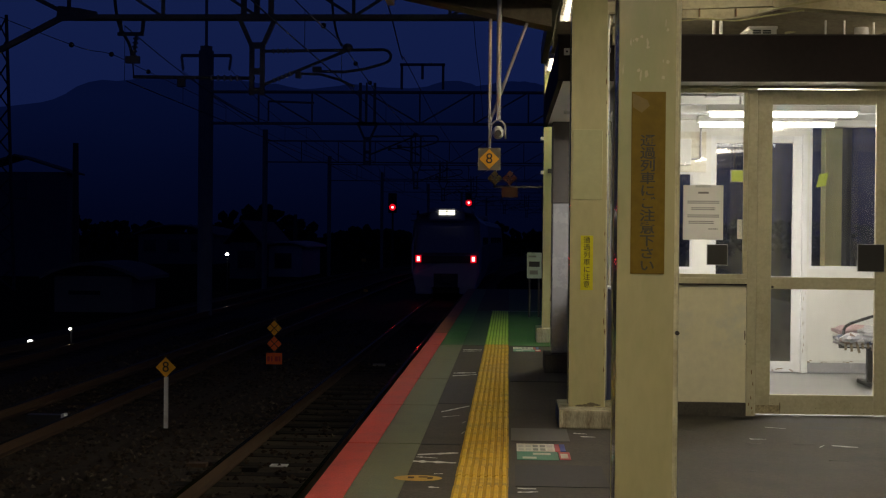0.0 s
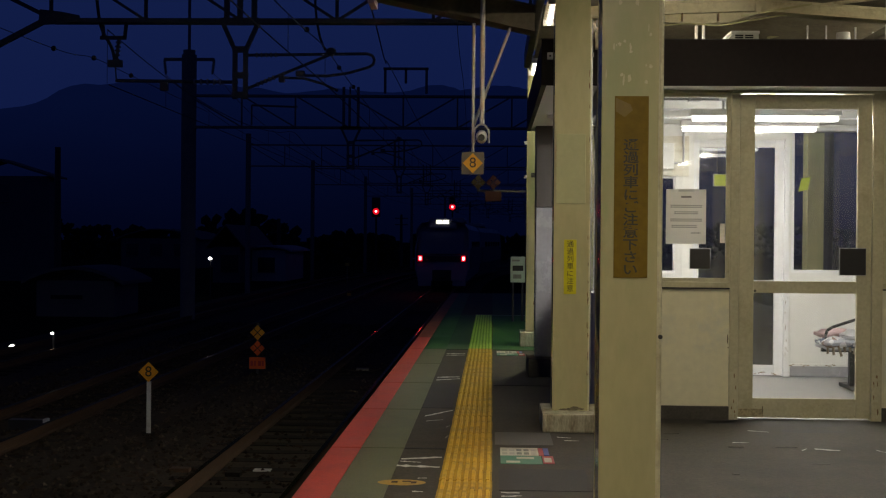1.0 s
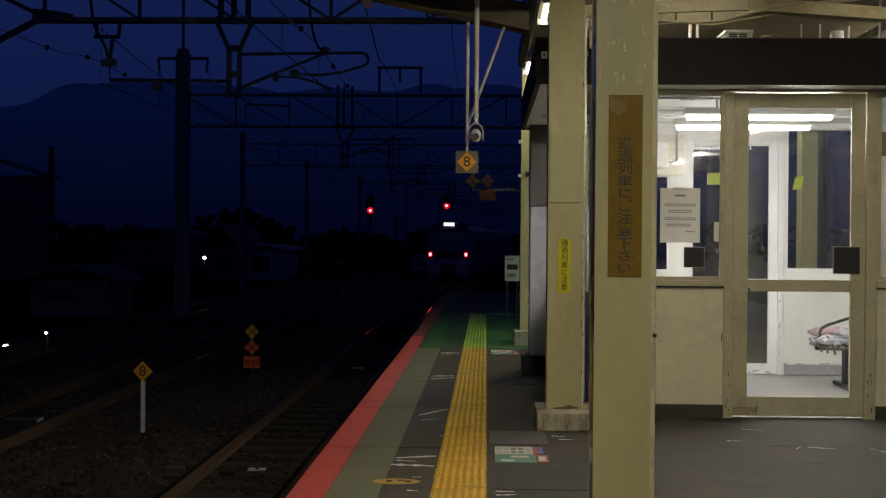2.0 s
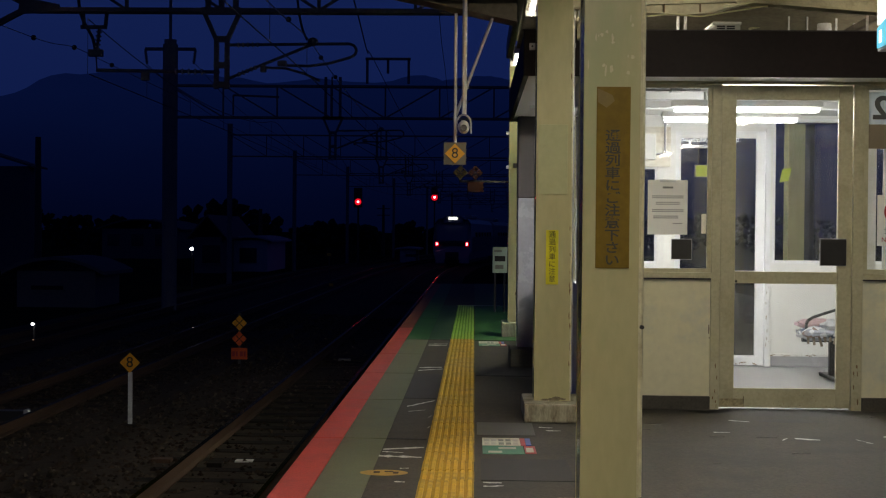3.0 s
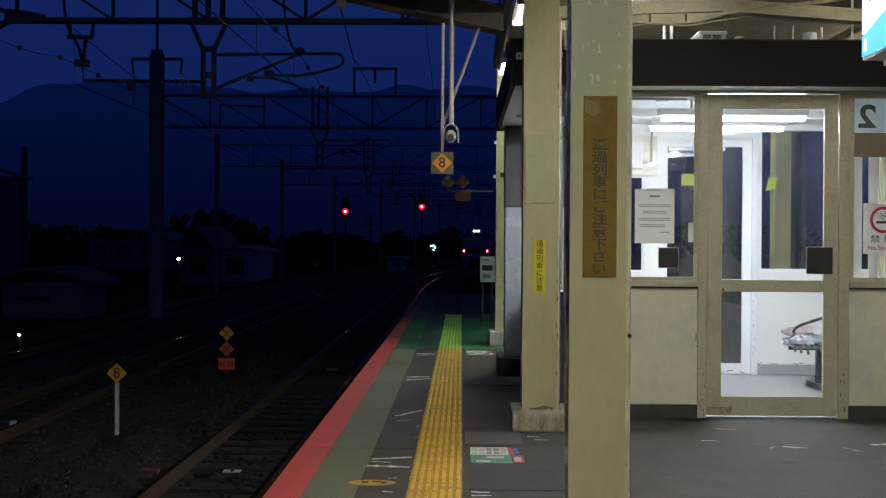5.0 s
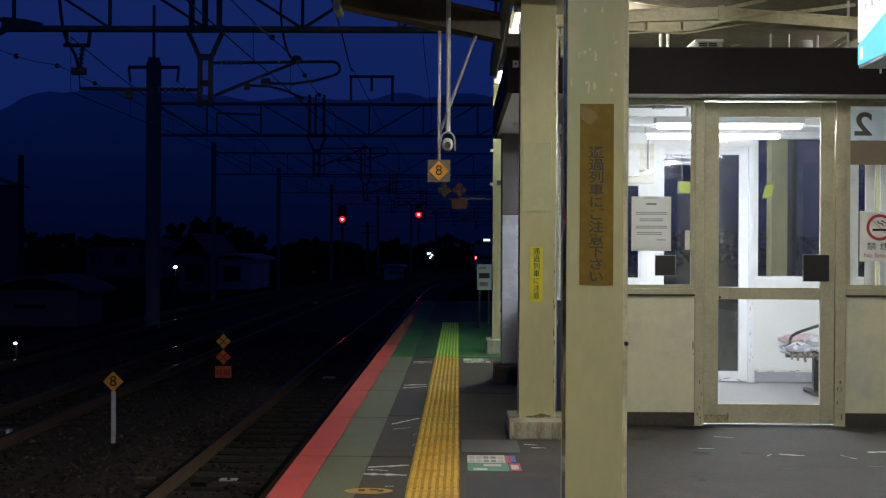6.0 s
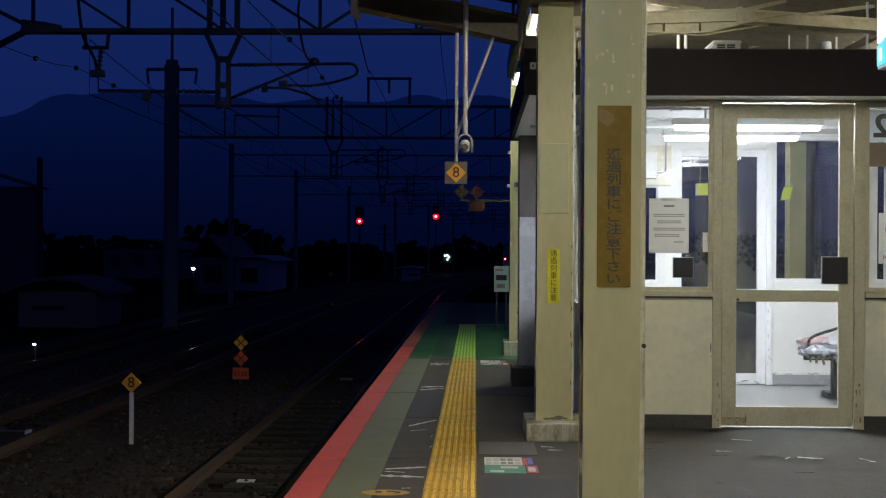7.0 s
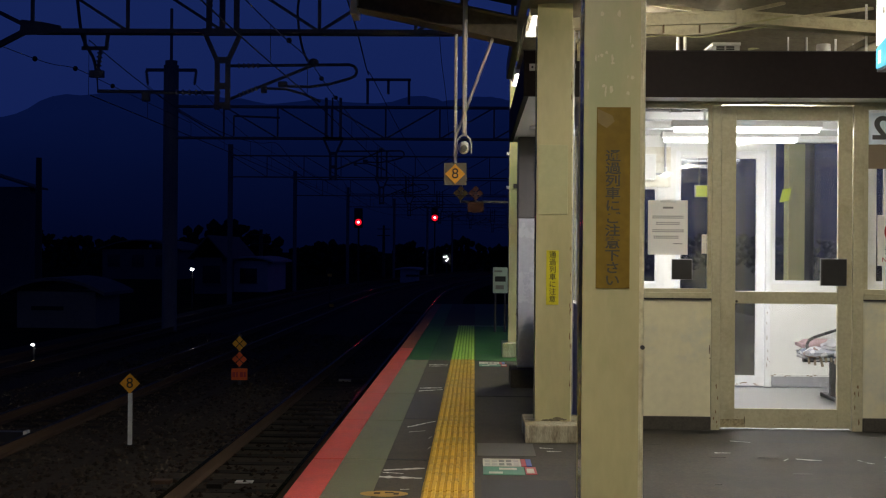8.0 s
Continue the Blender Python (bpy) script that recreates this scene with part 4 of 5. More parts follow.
part("cross_arm", bar((-10.72, G2, 7.20), (-9.08, G2, 7.20), 0.08, 0.10), "farsteel", g2)
for x in (-10.72, -9.08):
    insulator(g2, (x, G2, 7.2), (x - 0.06 * (1 if x > -10 else -1), G2, 6.72), 0.06, "farsteel")
part("post_rod", rod((-9.9, G2, 7.5), (-9.9, G2, 9.2), 0.05, 8), "farsteel", g2)
for a, b in (((-3.5, 6.12), (-3.5, 6.92)), ((-2.16, 6.12), (-2.16, 6.92)), ((-3.56, 6.92), (-2.10, 6.92)), ((-2.83, 6.92), (-2.83, 6.45))):
    part("top_frame", bar((a[0], G2, a[1]), (b[0], G2, b[1]), 0.08, 0.08), "farsteel", g2)
cantilever(g2, G2, -4.5, 3.95, "farsteel")
part("upper_arm", bar((-7.9, G2 + 0.3, 5.75), (-6.4, G2 + 0.3, 5.70), 0.06, 0.06), "farsteel", g2)
part("lower_arm", bar((-7.9, G2 + 0.3, 5.75), (-7.9, G2 + 0.3, 5.1), 0.05, 0.05), "farsteel", g2)
for i, y in enumerate((64.0, 85.0, 106.0, 128.0, 150.0, 172.0)):
    k, _ = line(y, 0)
    dx = k.x
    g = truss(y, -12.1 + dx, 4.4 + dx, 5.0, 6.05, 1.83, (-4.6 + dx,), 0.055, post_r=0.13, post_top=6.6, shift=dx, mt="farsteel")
    cantilever(g, y, -4.5 + dx, 4.0, "farsteel")

# catenary and other wires along the line
for cx, first, top, sag, mt in ((-2.86, -14, 4.62, 0.20, "steelgrey"), (-6.6, 22, 4.92, 0.5, "darksteel")):
    cont = [line(s, cx + (0.03 if (s // 20) % 2 else -0.03)) for s in range(first, 214, 6)]
    cable("contact_wire", [(p.x, p.y, 3.98) for p, a in cont], 0.009, "bare copper contact wire above the track")
    height = lambda s: top - sag * (1 - (2 * (((s - 22) % 21) / 21) - 1) ** 2)
    run = [(line(s, cx)[0], height(s)) for s in range(first, 214, 3)]
    cable("messenger_wire", [(p.x, p.y, z) for p, z in run], 0.009, "stranded messenger wire above the track", mt)
    drop = thing("dropper_wires", (cx, 2, 4.0), "thin droppers between the overhead wires", "wire", "overhead wires")
    for s in range(max(2, first), 120, 4):
        p, a = line(s, cx)
        part("dropper", rod((p.x, p.y, 3.985), (p.x, p.y, height(s)), 0.005, 5), "darksteel", drop)
cable("feeder_wire", [(-1.75, 12, 5.2), (-2.1, 22, 5.35), (-2.75, 33, 5.9), (-3.3, 42, 6.9), (-3.3, 64, 6.6), (-3.0, 100, 6.5)], 0.014, "dark feeder wire sagging between gantries")
cable("feeder_wire", [(-0.45, 12, 6.0), (-0.62, 22, 5.0), (-0.68, 30, 4.9), (-0.85, 42, 5.0)], 0.006, "thin dark wire above the near track")
for x in (-9.08, -10.7):
    cable("feeder_wire", [(x, 42, 6.72), (x - 1.6, 64, 6.6), (x - 2.1, 106, 6.6)], 0.010, "dark feeder wire on the pole's cross arm")
cable("feeder_wire", [(-7.25, 15, 4.38), (-7.05, 20.6, 4.39), (-6.8, 21.9, 4.42), (-6.75, 24, 4.39), (-6.6, 30, 4.3)], 0.006, "thin insulated wire along the middle track")
balls = thing("wire_insulators", (-3.2, 20, 4.9), "small dark insulators strung on wires", "insulator", "overhead wires")
for c in ((-2.86, 19.8, 4.57), (-2.86, 24.0, 4.55), (-2.86, 26.5, 4.49), (-7.05, 20.6, 4.39), (-6.8, 21.9, 4.42), (-6.75, 24.0, 4.39)):
    part("insulator", ball(c, 0.045, 8), "darksteel", balls)

# ---- trackside signs ----
def marker8(at, size, post, label, board=False):
    x, y, z = at
    t = thing("stop_marker", at, label, "sign", "car stop markers")
    d = size
    if board:
        part("backing", box(x - 0.083, x + 0.083, y + 0.004, y + 0.012, z - 0.082, z + 0.082, 0.002), "browngrey", t, "grey-brown square backing")
    zc = z if board else z + post + d * 0.95
    part("diamond", profile([(x - d, zc), (x, zc - d), (x + d, zc), (x, zc + d)], y - 0.006, y + 0.003), "orange", t, "amber diamond")
    words("number", "8", d * 1.45, (x, y - 0.008, zc), "ink", t)
    if post:
        part("post", box(x - 0.026, x + 0.026, y - 0.0, y + 0.05, z, z + post, 0.004), "whitesteel", t, "white post")
        part("foot", box(x - 0.07, x + 0.07, y - 0.05, y + 0.10, z - 0.04, z + 0.006, 0.006), "sleeper", t)
    return t


def quad(t, x, y, z, r, mt, name):
    h = r * 0.46
    for dx, dz in ((0, r - h), (0, h - r), (r - h, 0), (h - r, 0)):
        part(name, profile([(x + dx - h, z + dz), (x + dx, z + dz - h), (x + dx + h, z + dz), (x + dx, z + dz + h)], y - 0.006, y + 0.006), mt, t)


M["browngrey"] = mat("grey_brown_board", (0.14, 0.12, 0.09), 0.6, var=0.1, bump=0.03)
marker8((-4.60, 17.3, -1.27), 0.137, 0.70, "amber diamond stop marker on a white post in ballast")
k = thing("shunting_marker", (-4.63, 25.6, -1.30), "amber and orange marker of small diamonds above a plate", "sign", "car stop markers")
quad(k, -4.63, 25.6, -0.49, 0.15, "orange", "amber_diamond")
quad(k, -4.63, 25.6, -0.80, 0.15, "redorange", "orange_diamond")
part("plate", box(-4.79, -4.47, 25.59, 25.61, -1.21, -0.98, 0.003), "redorange", k, "orange plate")
for i, w in enumerate((0.05, 0.03, 0.06, 0.04)):
    part("plate_mark", box(-4.765 + i * 0.075, -4.765 + i * 0.075 + w, 25.584, 25.589, -1.15, -1.05), "redfilm", k)
part("post", box(-4.66, -4.60, 25.615, 25.66, -1.32, -0.3, 0.004), "darksteel", k)

# hanging marker, camera and strut under the canopy's end beam
HY = 9.50
hang = marker8((-0.146, HY, 1.355 + 0.568), 0.073, 0, "amber diamond stop marker numbered 8 hung from the canopy", True)
part("pipe", rod((-0.146, HY + 0.03, 1.99), (-0.146, HY + 0.03, 2.95), 0.013, 10), "whitesteel", hang, "pale hanger pipe")
part("strut", rod((-0.146, HY + 0.03, 2.19), (0.125, HY + 0.03, 2.93), 0.012, 10), "steelgrey", hang, "slanting grey strut")
camera_pole = thing("security_camera", (-0.085, 9.38, 2.06), "white security camera on a pale ceiling pipe", "camera")
part("pipe", rod((-0.080, 9.38, 2.20), (-0.080, 9.38, 3.3), 0.018, 12), "whitesteel", camera_pole)
part("body", ball((-0.082, 9.36, 2.105), 0.043, 14, None, (1, 1, 1.15)), "white", camera_pole, "", True)
part("lens", rod((-0.082, 9.30, 2.095), (-0.082, 9.33, 2.095), 0.024, 12), "black", camera_pole)
b = bmesh.new()
for i in range(8):
    a0, a1 = math.pi * i / 8, math.pi * (i + 1) / 8
    rod((-0.082 + 0.052 * math.cos(a0), 9.37, 2.13 + 0.065 * math.sin(a0)), (-0.082 + 0.052 * math.cos(a1), 9.37, 2.13 + 0.065 * math.sin(a1)), 0.008, 6, b)
for sx in (-1, 1):
    rod((-0.082 + sx * 0.052, 9.37, 2.13), (-0.082 + sx * 0.052, 9.37, 2.06), 0.008, 6, b)
part("bracket", b, "steelgrey", camera_pole)

kk = thing("shunting_marker", (0.0, 16.9, 2.02), "amber and orange diamond marker on an arm of the column", "sign", "car stop markers")
quad(kk, -0.185, 16.86, 2.12, 0.098, "dimamber", "amber_diamond")
quad(kk, 0.01, 16.86, 2.12, 0.098, "dimorange", "orange_diamond")
part("plate", box(-0.095, 0.115, 16.85, 16.87, 1.87, 2.00, 0.003), "dimorange", kk, "orange plate")
part("arm", bar((-0.2, 16.9, 2.01), (0.46, 16.98, 2.01), 0.03, 0.03), "darksteel", kk)
part("upright", bar((0.01, 16.9, 1.86), (0.01, 16.9, 2.2), 0.025, 0.025), "darksteel", kk)
part("upright", bar((-0.185, 16.9, 2.0), (-0.185, 16.9, 2.2), 0.025, 0.025), "darksteel", kk)

board = thing("notice_board", (0.44, 22.0, 0.0), "pale green notice board with dark print on a post", "sign")
part("board", box(0.315, 0.565, 22.0, 22.03, 0.665, 1.10, 0.004), "paleboard", board)
part("print", box(0.35, 0.53, 21.994, 21.999, 0.86, 0.95), "ink", board, "dark printed shape")
part("print", box(0.34, 0.47, 21.994, 21.999, 1.02, 1.05), "greyink", board)
part("print", box(0.36, 0.50, 21.994, 21.999, 0.73, 0.80), "greyink", board)
for x in (0.36, 0.52):
    part("post", rod((x, 22.04, 0), (x, 22.04, 1.09), 0.018, 8), "darksteel", board)


# ---- signals and small lamps ----
def signal(x, y, z, label):
    t = thing("railway_signal", (x, y, GROUND), label, "signal", "red signals")
    part("mast", rod((x, y + 0.2, GROUND), (x, y + 0.2, z + 1.0), 0.07, 8), "darksteel", t)
    part("backplate", box(x - 0.3, x + 0.3, y, y + 0.04, z - 0.4, z + 1.0, 0.05), "darksteel", t)
    # the lens disc is oversized so that it paints the lamp's red halo
    l = part("lens", rod((x, y - 0.03, z), (x, y - 0.01, z), 0.23 * y / 92, 20), "redring", t, "glowing red lens widened into a halo")
    part("lamp_core", rod((x, y - 0.05, z), (x, y - 0.03, z), 0.085 * y / 92, 16), "redlamp", l)
    for zz in (0.35, 0.65):
        part("dark_lens", rod((x, y - 0.03, z + zz), (x, y - 0.0, z + zz), 0.09, 12), "black", t)
    return t


signal(-8.25, 92, 3.43, "tall railway signal showing red")
signal(-4.0, 130, 4.80, "tall railway signal showing red")


def yard_lamp(x, y, z, r, label, mt="whitelamp"):
    t = thing("yard_lamp", (x, y, GROUND), label, "lamp", "yard lamps")
    part("post", rod((x, y + 0.1, GROUND), (x, y + 0.1, z), max(0.03, r * 0.4), 8), "darksteel", t)
    part("hood", rod((x, y + 0.06, z), (x, y + 0.12, z), r * 1.2, 12), "darksteel", t)
    part("bulb", ball((x, y, z), r, 12, None, (1.25, 0.6, 0.85)), mt, t, "glowing bulb", True)
    return t


yard_lamp(-10.26, 30, -0.88, 0.032, "small white lamp low beside the tracks, lit")
yard_lamp(-11.21, 30, -1.20, 0.055, "white lamp low beside the tracks, lit")
yard_lamp(-13.1, 60, 0.46, 0.075, "white lamp on a post beyond the tracks, lit")
shunt = thing("shunting_signal", (-3.2, 150, GROUND), "cluster of four white signal lamps, lit", "signal")
part("plate", box(-3.75, -2.75, 150.05, 150.1, 0.0, 1.15, 0.1), "darksteel", shunt)
part("mast", rod((-3.2, 150.15, GROUND), (-3.2, 150.15, 0.2), 0.08, 8), "darksteel", shunt)
for x, z in ((-3.52, 0.82), (-3.24, 0.86), (-3.06, 0.62), (-3.24, 0.36)):
    part("bulb", ball((x, 150, z), 0.062, 8), "whitelamp", shunt)
for x, y, z in ((-6.7, 60, 0.25), (-6.6, 60, -1.15)):
    t = thing("ground_marker", (x, y, GROUND), "dim amber reflector on a short post", "marker", "track markers")
    part("reflector", box(x - 0.1, x + 0.1, y, y + 0.02, z - 0.07, z + 0.07, 0.01), "orange", t)
    part("post", rod((x, y + 0.04, GROUND), (x, y + 0.04, z), 0.03, 8), "darksteel", t)

# ---- far buildings, poles, woods ----
def shed(x0, x1, y0, y1, h, label, arch=0.0, roof_mt="tileroof", wall_mt="house"):
    t = thing("trackside_building", ((x0 + x1) / 2, y0, GROUND), label, "building", "trackside buildings")
    part("wall", box(x0, x1, y0, y1, GROUND, h), wall_mt, t)
    e, n = 0.4, 10
    top = [(x0 - e + (x1 - x0 + 2 * e) * i / n, h + arch * (1 - (2 * i / n - 1) ** 2 if arch < 1 else 1 - abs(2 * i / n - 1))) for i in range(n + 1)]
    part("roof", profile(top + [(x, z - 0.12) for x, z in top[::-1]], y0 - 0.4, y1 + 0.4), roof_mt, t)
    for i in range(max(1, int((x1 - x0) / 2.2))):
        w = part("window", box(x0 + 0.5 + i * 2.2, x0 + 1.6 + i * 2.2, y0 - 0.03, y0 - 0.001, max(GROUND + 0.6, h - 1.6), h - 0.5), "trainglass", t)
        part("sill", box(x0 + 0.45 + i * 2.2, x0 + 1.65 + i * 2.2, y0 - 0.08, y0 - 0.031, max(GROUND + 0.55, h - 1.66), max(GROUND + 0.6, h - 1.6)), "house", w)
    return t


shed(-15.6, -12.9, 44, 47, -0.1, "low dark shed with a curved roof", 0.5)
shed(-17.3, -15.6, 80, 90, 0.9, "dim house with a pitched roof beyond the tracks", 1.4)
shed(-15.7, -13.4, 84, 92, 0.7, "dim pale shed beyond the tracks", 0.3, "palewall", "palewall")
shed(-6.4, -5.0, 112, 118, -0.1, "small pale equipment hut beyond the tracks", 0.1, "palewall", "palewall")
shed(-34, -27.6, 80, 81.8, 5.2, "dark two storey house beyond the tracks", 1.1)
shed(-34, -27, 118, 130, 1.4, "dark house beyond the tracks", 0.9)
for x, y, h in ((-20.3, 60, 5.6), (-9.8, 140, 4.2), (-16.5, 100, 3.0)):
    t = thing("utility_pole", (x, y, GROUND), "dark utility pole with cross arms", "pole", "utility poles")
    part("pole", rod((x, y, GROUND), (x, y, h), 0.2, 10, None, 0.13), "darksteel", t)
    for z in (h - 0.4, h - 1.1) if y > 80 else ():
        part("cross_arm", bar((x - 0.7, y, z), (x + 0.7, y, z), 0.09, 0.09), "darksteel", t)
tower = thing("lattice_tower", (-23.9, 60, GROUND), "dark steel lattice tower", "tower")
for sx in (-0.5, 0.5):
    part("leg", bar((-23.9 + sx * 1.4, 60, GROUND), (-23.9 + sx * 0.5, 60, 11.6), 0.12, 0.12), "darksteel", tower)
for i in range(12):
    z0, z1 = GROUND + i * 1.07, GROUND + (i + 1) * 1.07
    k0, k1 = 0.7 - 0.45 * i / 12, 0.7 - 0.45 * (i + 1) / 12
    part("brace", bar((-23.9 - k0, 60, z0), (-23.9 + k1, 60, z1), 0.06, 0.06), "darksteel", tower)
    part("brace", bar((-23.9 + k0, 60, z0), (-23.9 - k1, 60, z1), 0.06, 0.06), "darksteel", tower)

bm = bmesh.new()
rng = random.Random(4)


def clump(x, y, z, r):
    own = bmesh.new()
    bmesh.ops.create_icosphere(own, subdivisions=1, radius=r)
    for v in own.verts:
        v.co = Vector((x, y, z)) + v.co * rng.uniform(0.65, 1.25)
    join(bm, own)


for x0, x1, y, top in ((-45, -30, 150, 2.2), (-33, -21, 140, 4.1), (-21, -10, 150, 2.3), (-12, 10, 190, 2.6), (8, 60, 190, 4.0), (-90, -44, 170, 3.8)):
    n = int((x1 - x0) * (16 if top > 10 else 14))
    for i in range(n):
        u = rng.random()
        x = x0 + (x1 - x0) * u
        h = top * (0.55 + 0.45 * math.sin(math.pi * u)) + 1.3 * noise.noise(Vector((x * 0.25, y, 0)))
        z = GROUND + (h - GROUND) * rng.random() ** 0.6
        clump(x, y + rng.uniform(-3, 3), z, rng.uniform(0.5, 1.1) * (0.9 if top > 10 else 0.6))
tagged(part("far_woods", bm, "trees"), "dark woods beyond the railway yard", "trees", kind="stuff")

# ---- things in and round the waiting room ----
# bench with loose cushions
bench = thing("bench", (3.75, 12.15, 0.012), "black framed waiting bench with steel arm rests", "bench")
CLOTH = dict(cush_a="patchwork", cush_b="pinkcloth", cush_c="whitecloth")
part("seat", box(3.06, 4.50, 11.95, 12.42, 0.385, 0.41, 0.012), "steelgrey", bench)
for x in (3.33, 4.3):
    part("leg", box(x - 0.03, x + 0.03, 12.10, 12.16, 0.05, 0.395, 0.006), "black", bench)
    part("foot", box(x - 0.035, x + 0.035, 11.90, 12.45, 0.012, 0.05, 0.008), "black", bench)
part("seat_rail", box(3.05, 4.48, 12.10, 12.16, 0.36, 0.395, 0.005), "black", bench)


def arm_rest(x):
    b = bmesh.new()
    path = [(x, 12.0, 0.42), (x - 0.01, 12.0, 0.53), (x + 0.005, 12.0, 0.565), (x + 0.05, 12.0, 0.595), (x + 0.15, 12.0, 0.63), (x + 0.29, 12.0, 0.675), (x + 0.40, 12.0, 0.69)]
    for p, q in zip(path, path[1:]):
        rod(p, q, 0.014, 10, b)
    part("arm_rest", b, "black", bench, "curved black arm rest", True)


arm_rest(3.065)
arm_rest(3.36)
for i, (x, y, z, mt, lb) in enumerate(((3.19, 12.08, 0.45, "cush_a", "grey"), (3.45, 12.06, 0.445, "cush_c", "white"), (3.21, 12.22, 0.515, "cush_b", "pink"), (3.36, 12.10, 0.51, "cush_c", "white"), (3.80, 12.1, 0.45, "cush_a", "grey"))):
    bm = bmesh.new()
    bmesh.ops.create_cube(bm, size=1.0)
    bmesh.ops.subdivide_edges(bm, edges=bm.edges[:], cuts=5, use_grid_fill=True)
    for v in bm.verts:
        e = max(abs(v.co.x), abs(v.co.y)) * 2
        puff = 1.0 - 0.75 * e ** 3 + 0.3 * noise.noise(v.co * 5 + Vector((i * 3.1, 0, 0)))
        v.co = Vector((x + v.co.x * 0.34, y + v.co.y * 0.34, z + v.co.z * 0.11 * puff + 0.012 * noise.noise(v.co * 4 + Vector((0, i, 0)))))
    single("cushion", bm, CLOTH[mt], f"{lb} cloth cushion lying on the bench", "cushion", group="bench cushions", smooth=True)
bm = bmesh.new()
for i in range(9):
    x = 3.06 + i * 0.05
    rod((x, 11.945, 0.42), (x + rng.uniform(-0.03, 0.03), 11.935, 0.42 - rng.uniform(0.03, 0.09)), 0.012, 6, bm)
single("cushion_tie", bm, "brownstrip", "loose cloth ties hanging off the bench cushions", "cloth tie")

# electric panel on the back wall
ep = thing("electric_panel", (1.85, 13.25, 2.03), "white electric box on a pale backing board", "electrical box")
part("backing", box(1.62, 1.99, 13.275, 13.298, 2.03, 2.44, 0.003), "paper", ep)
part("box", box(1.66, 1.83, 13.19, 13.275, 2.10, 2.36, 0.008), "white", ep)
part("conduit", rod((1.93, 13.25, 2.16), (1.93, 13.25, 2.56), 0.011, 8), "steelgrey", ep)
part("conduit", rod((1.83, 13.25, 2.16), (1.93, 13.25, 2.16), 0.011, 8), "steelgrey", ep)
# ceiling conduit
cd = thing("ceiling_conduit", (1.6, 10.9, 2.53), "grey conduit along the waiting room ceiling", "conduit")
part("conduit", rod((0.95, 10.75, 2.535), (1.85, 10.75, 2.535), 0.012, 8), "steelgrey", cd)
part("junction_box", box(1.60, 1.70, 10.70, 10.80, 2.515, 2.559, 0.006), "steelgrey", cd)

# notice on the front window
nt = thing("paper_notice", (1.49, FY - 0.001, 1.34), "aged white notice sheet with unreadable print", "notice")
part("sheet", box(1.337, 1.642, FY + 0.010, FY + 0.018, 1.345, 1.765, 0.002), "backlit", nt)
part("holder", box(1.43, 1.55, FY + 0.004, FY + 0.010, 1.748, 1.77, 0.002), "whitesteel", nt)
part("print", box(1.45, 1.53, FY + 0.0085, FY + 0.0098, 1.70, 1.715), "greyink", nt)
for z, a, b in ((1.642, 1.37, 1.61), (1.628, 1.37, 1.61), (1.592, 1.40, 1.58), (1.578, 1.40, 1.58), (1.536, 1.37, 1.61), (1.522, 1.37, 1.61), (1.487, 1.38, 1.57), (1.473, 1.38, 1.57), (1.43, 1.53, 1.60)):
    x = a
    while x < b:
        w = rng.uniform(0.008, 0.014)
        part("print", box(x, min(b, x + w), FY + 0.0085, FY + 0.0098, z - 0.004, z + 0.004), "greyink", nt)
        x += w + 0.004
hp = thing("push_plate", (1.60, 12.9, 1.15), "black square plate behind the window glass", "plate")
part("plate", box(1.523, 1.675, FY + 0.004, FY + 0.012, 1.157, 1.309, 0.003), "black", hp)
part("rim", box(1.519, 1.679, FY + 0.012, FY + 0.016, 1.153, 1.313), "steelgrey", hp)
wl2 = single("white_card", box(1.762, 1.80, 10.13, 10.136, 1.355, 1.505, 0.001), "paper", "white card standing on the window frame", "card")

# number sign and no smoking sign on the right-hand window
ns = thing("number_sign", (3.22, FY, 2.2), "white platform number sign on the glass, seen reversed", "sign")
part("sheet", box(3.02, 3.42, FY + 0.013, FY + 0.020, 2.206, 2.448, 0.001), "numberwhite", ns)
words("number", "2", 0.245, (3.118, FY + 0.0115, 2.322), "darkgreyink", ns, 1.15, mirror=True, bold=0.006)
part("lower_strip", box(3.02, 3.42, FY + 0.013, FY + 0.020, 2.018, 2.204, 0.001), "brownstrip", ns, "plain brown strip")
sm = thing("no_smoking_sign", (3.22, FY, 1.27), "white no smoking sign with a red ring", "sign")
part("sheet", box(3.096, 3.40, FY + 0.012, FY + 0.020, 1.272, 1.662, 0.002), "backlit", sm)
cx, cz, r0, r1 = 3.248, 1.535, 0.080, 0.102
bm = bmesh.new()
ring = []
for i in range(40):
    a = 2 * math.pi * i / 40
    ring.append([bm.verts.new((cx + r * math.cos(a), yy, cz + r * math.sin(a))) for r, yy in ((r0, FY + 0.0105), (r1, FY + 0.0105), (r1, FY + 0.0118), (r0, FY + 0.0118))])
for i in range(40):
    a, b = ring[i], ring[(i + 1) % 40]
    for k in range(4):
        bm.faces.new((a[k], a[(k + 1) % 4], b[(k + 1) % 4], b[k]))
part("ring", bm, "redfilm", sm, "red ring")
part("slash", bar((cx - 0.062, FY + 0.011, cz + 0.062), (cx + 0.062, FY + 0.011, cz - 0.062), 0.016, 0.0015), "redfilm", sm)
part("cigarette", box(cx - 0.055, cx + 0.05, FY + 0.0108, FY + 0.0118, cz - 0.028, cz - 0.010), "ink", sm)
b = bmesh.new()
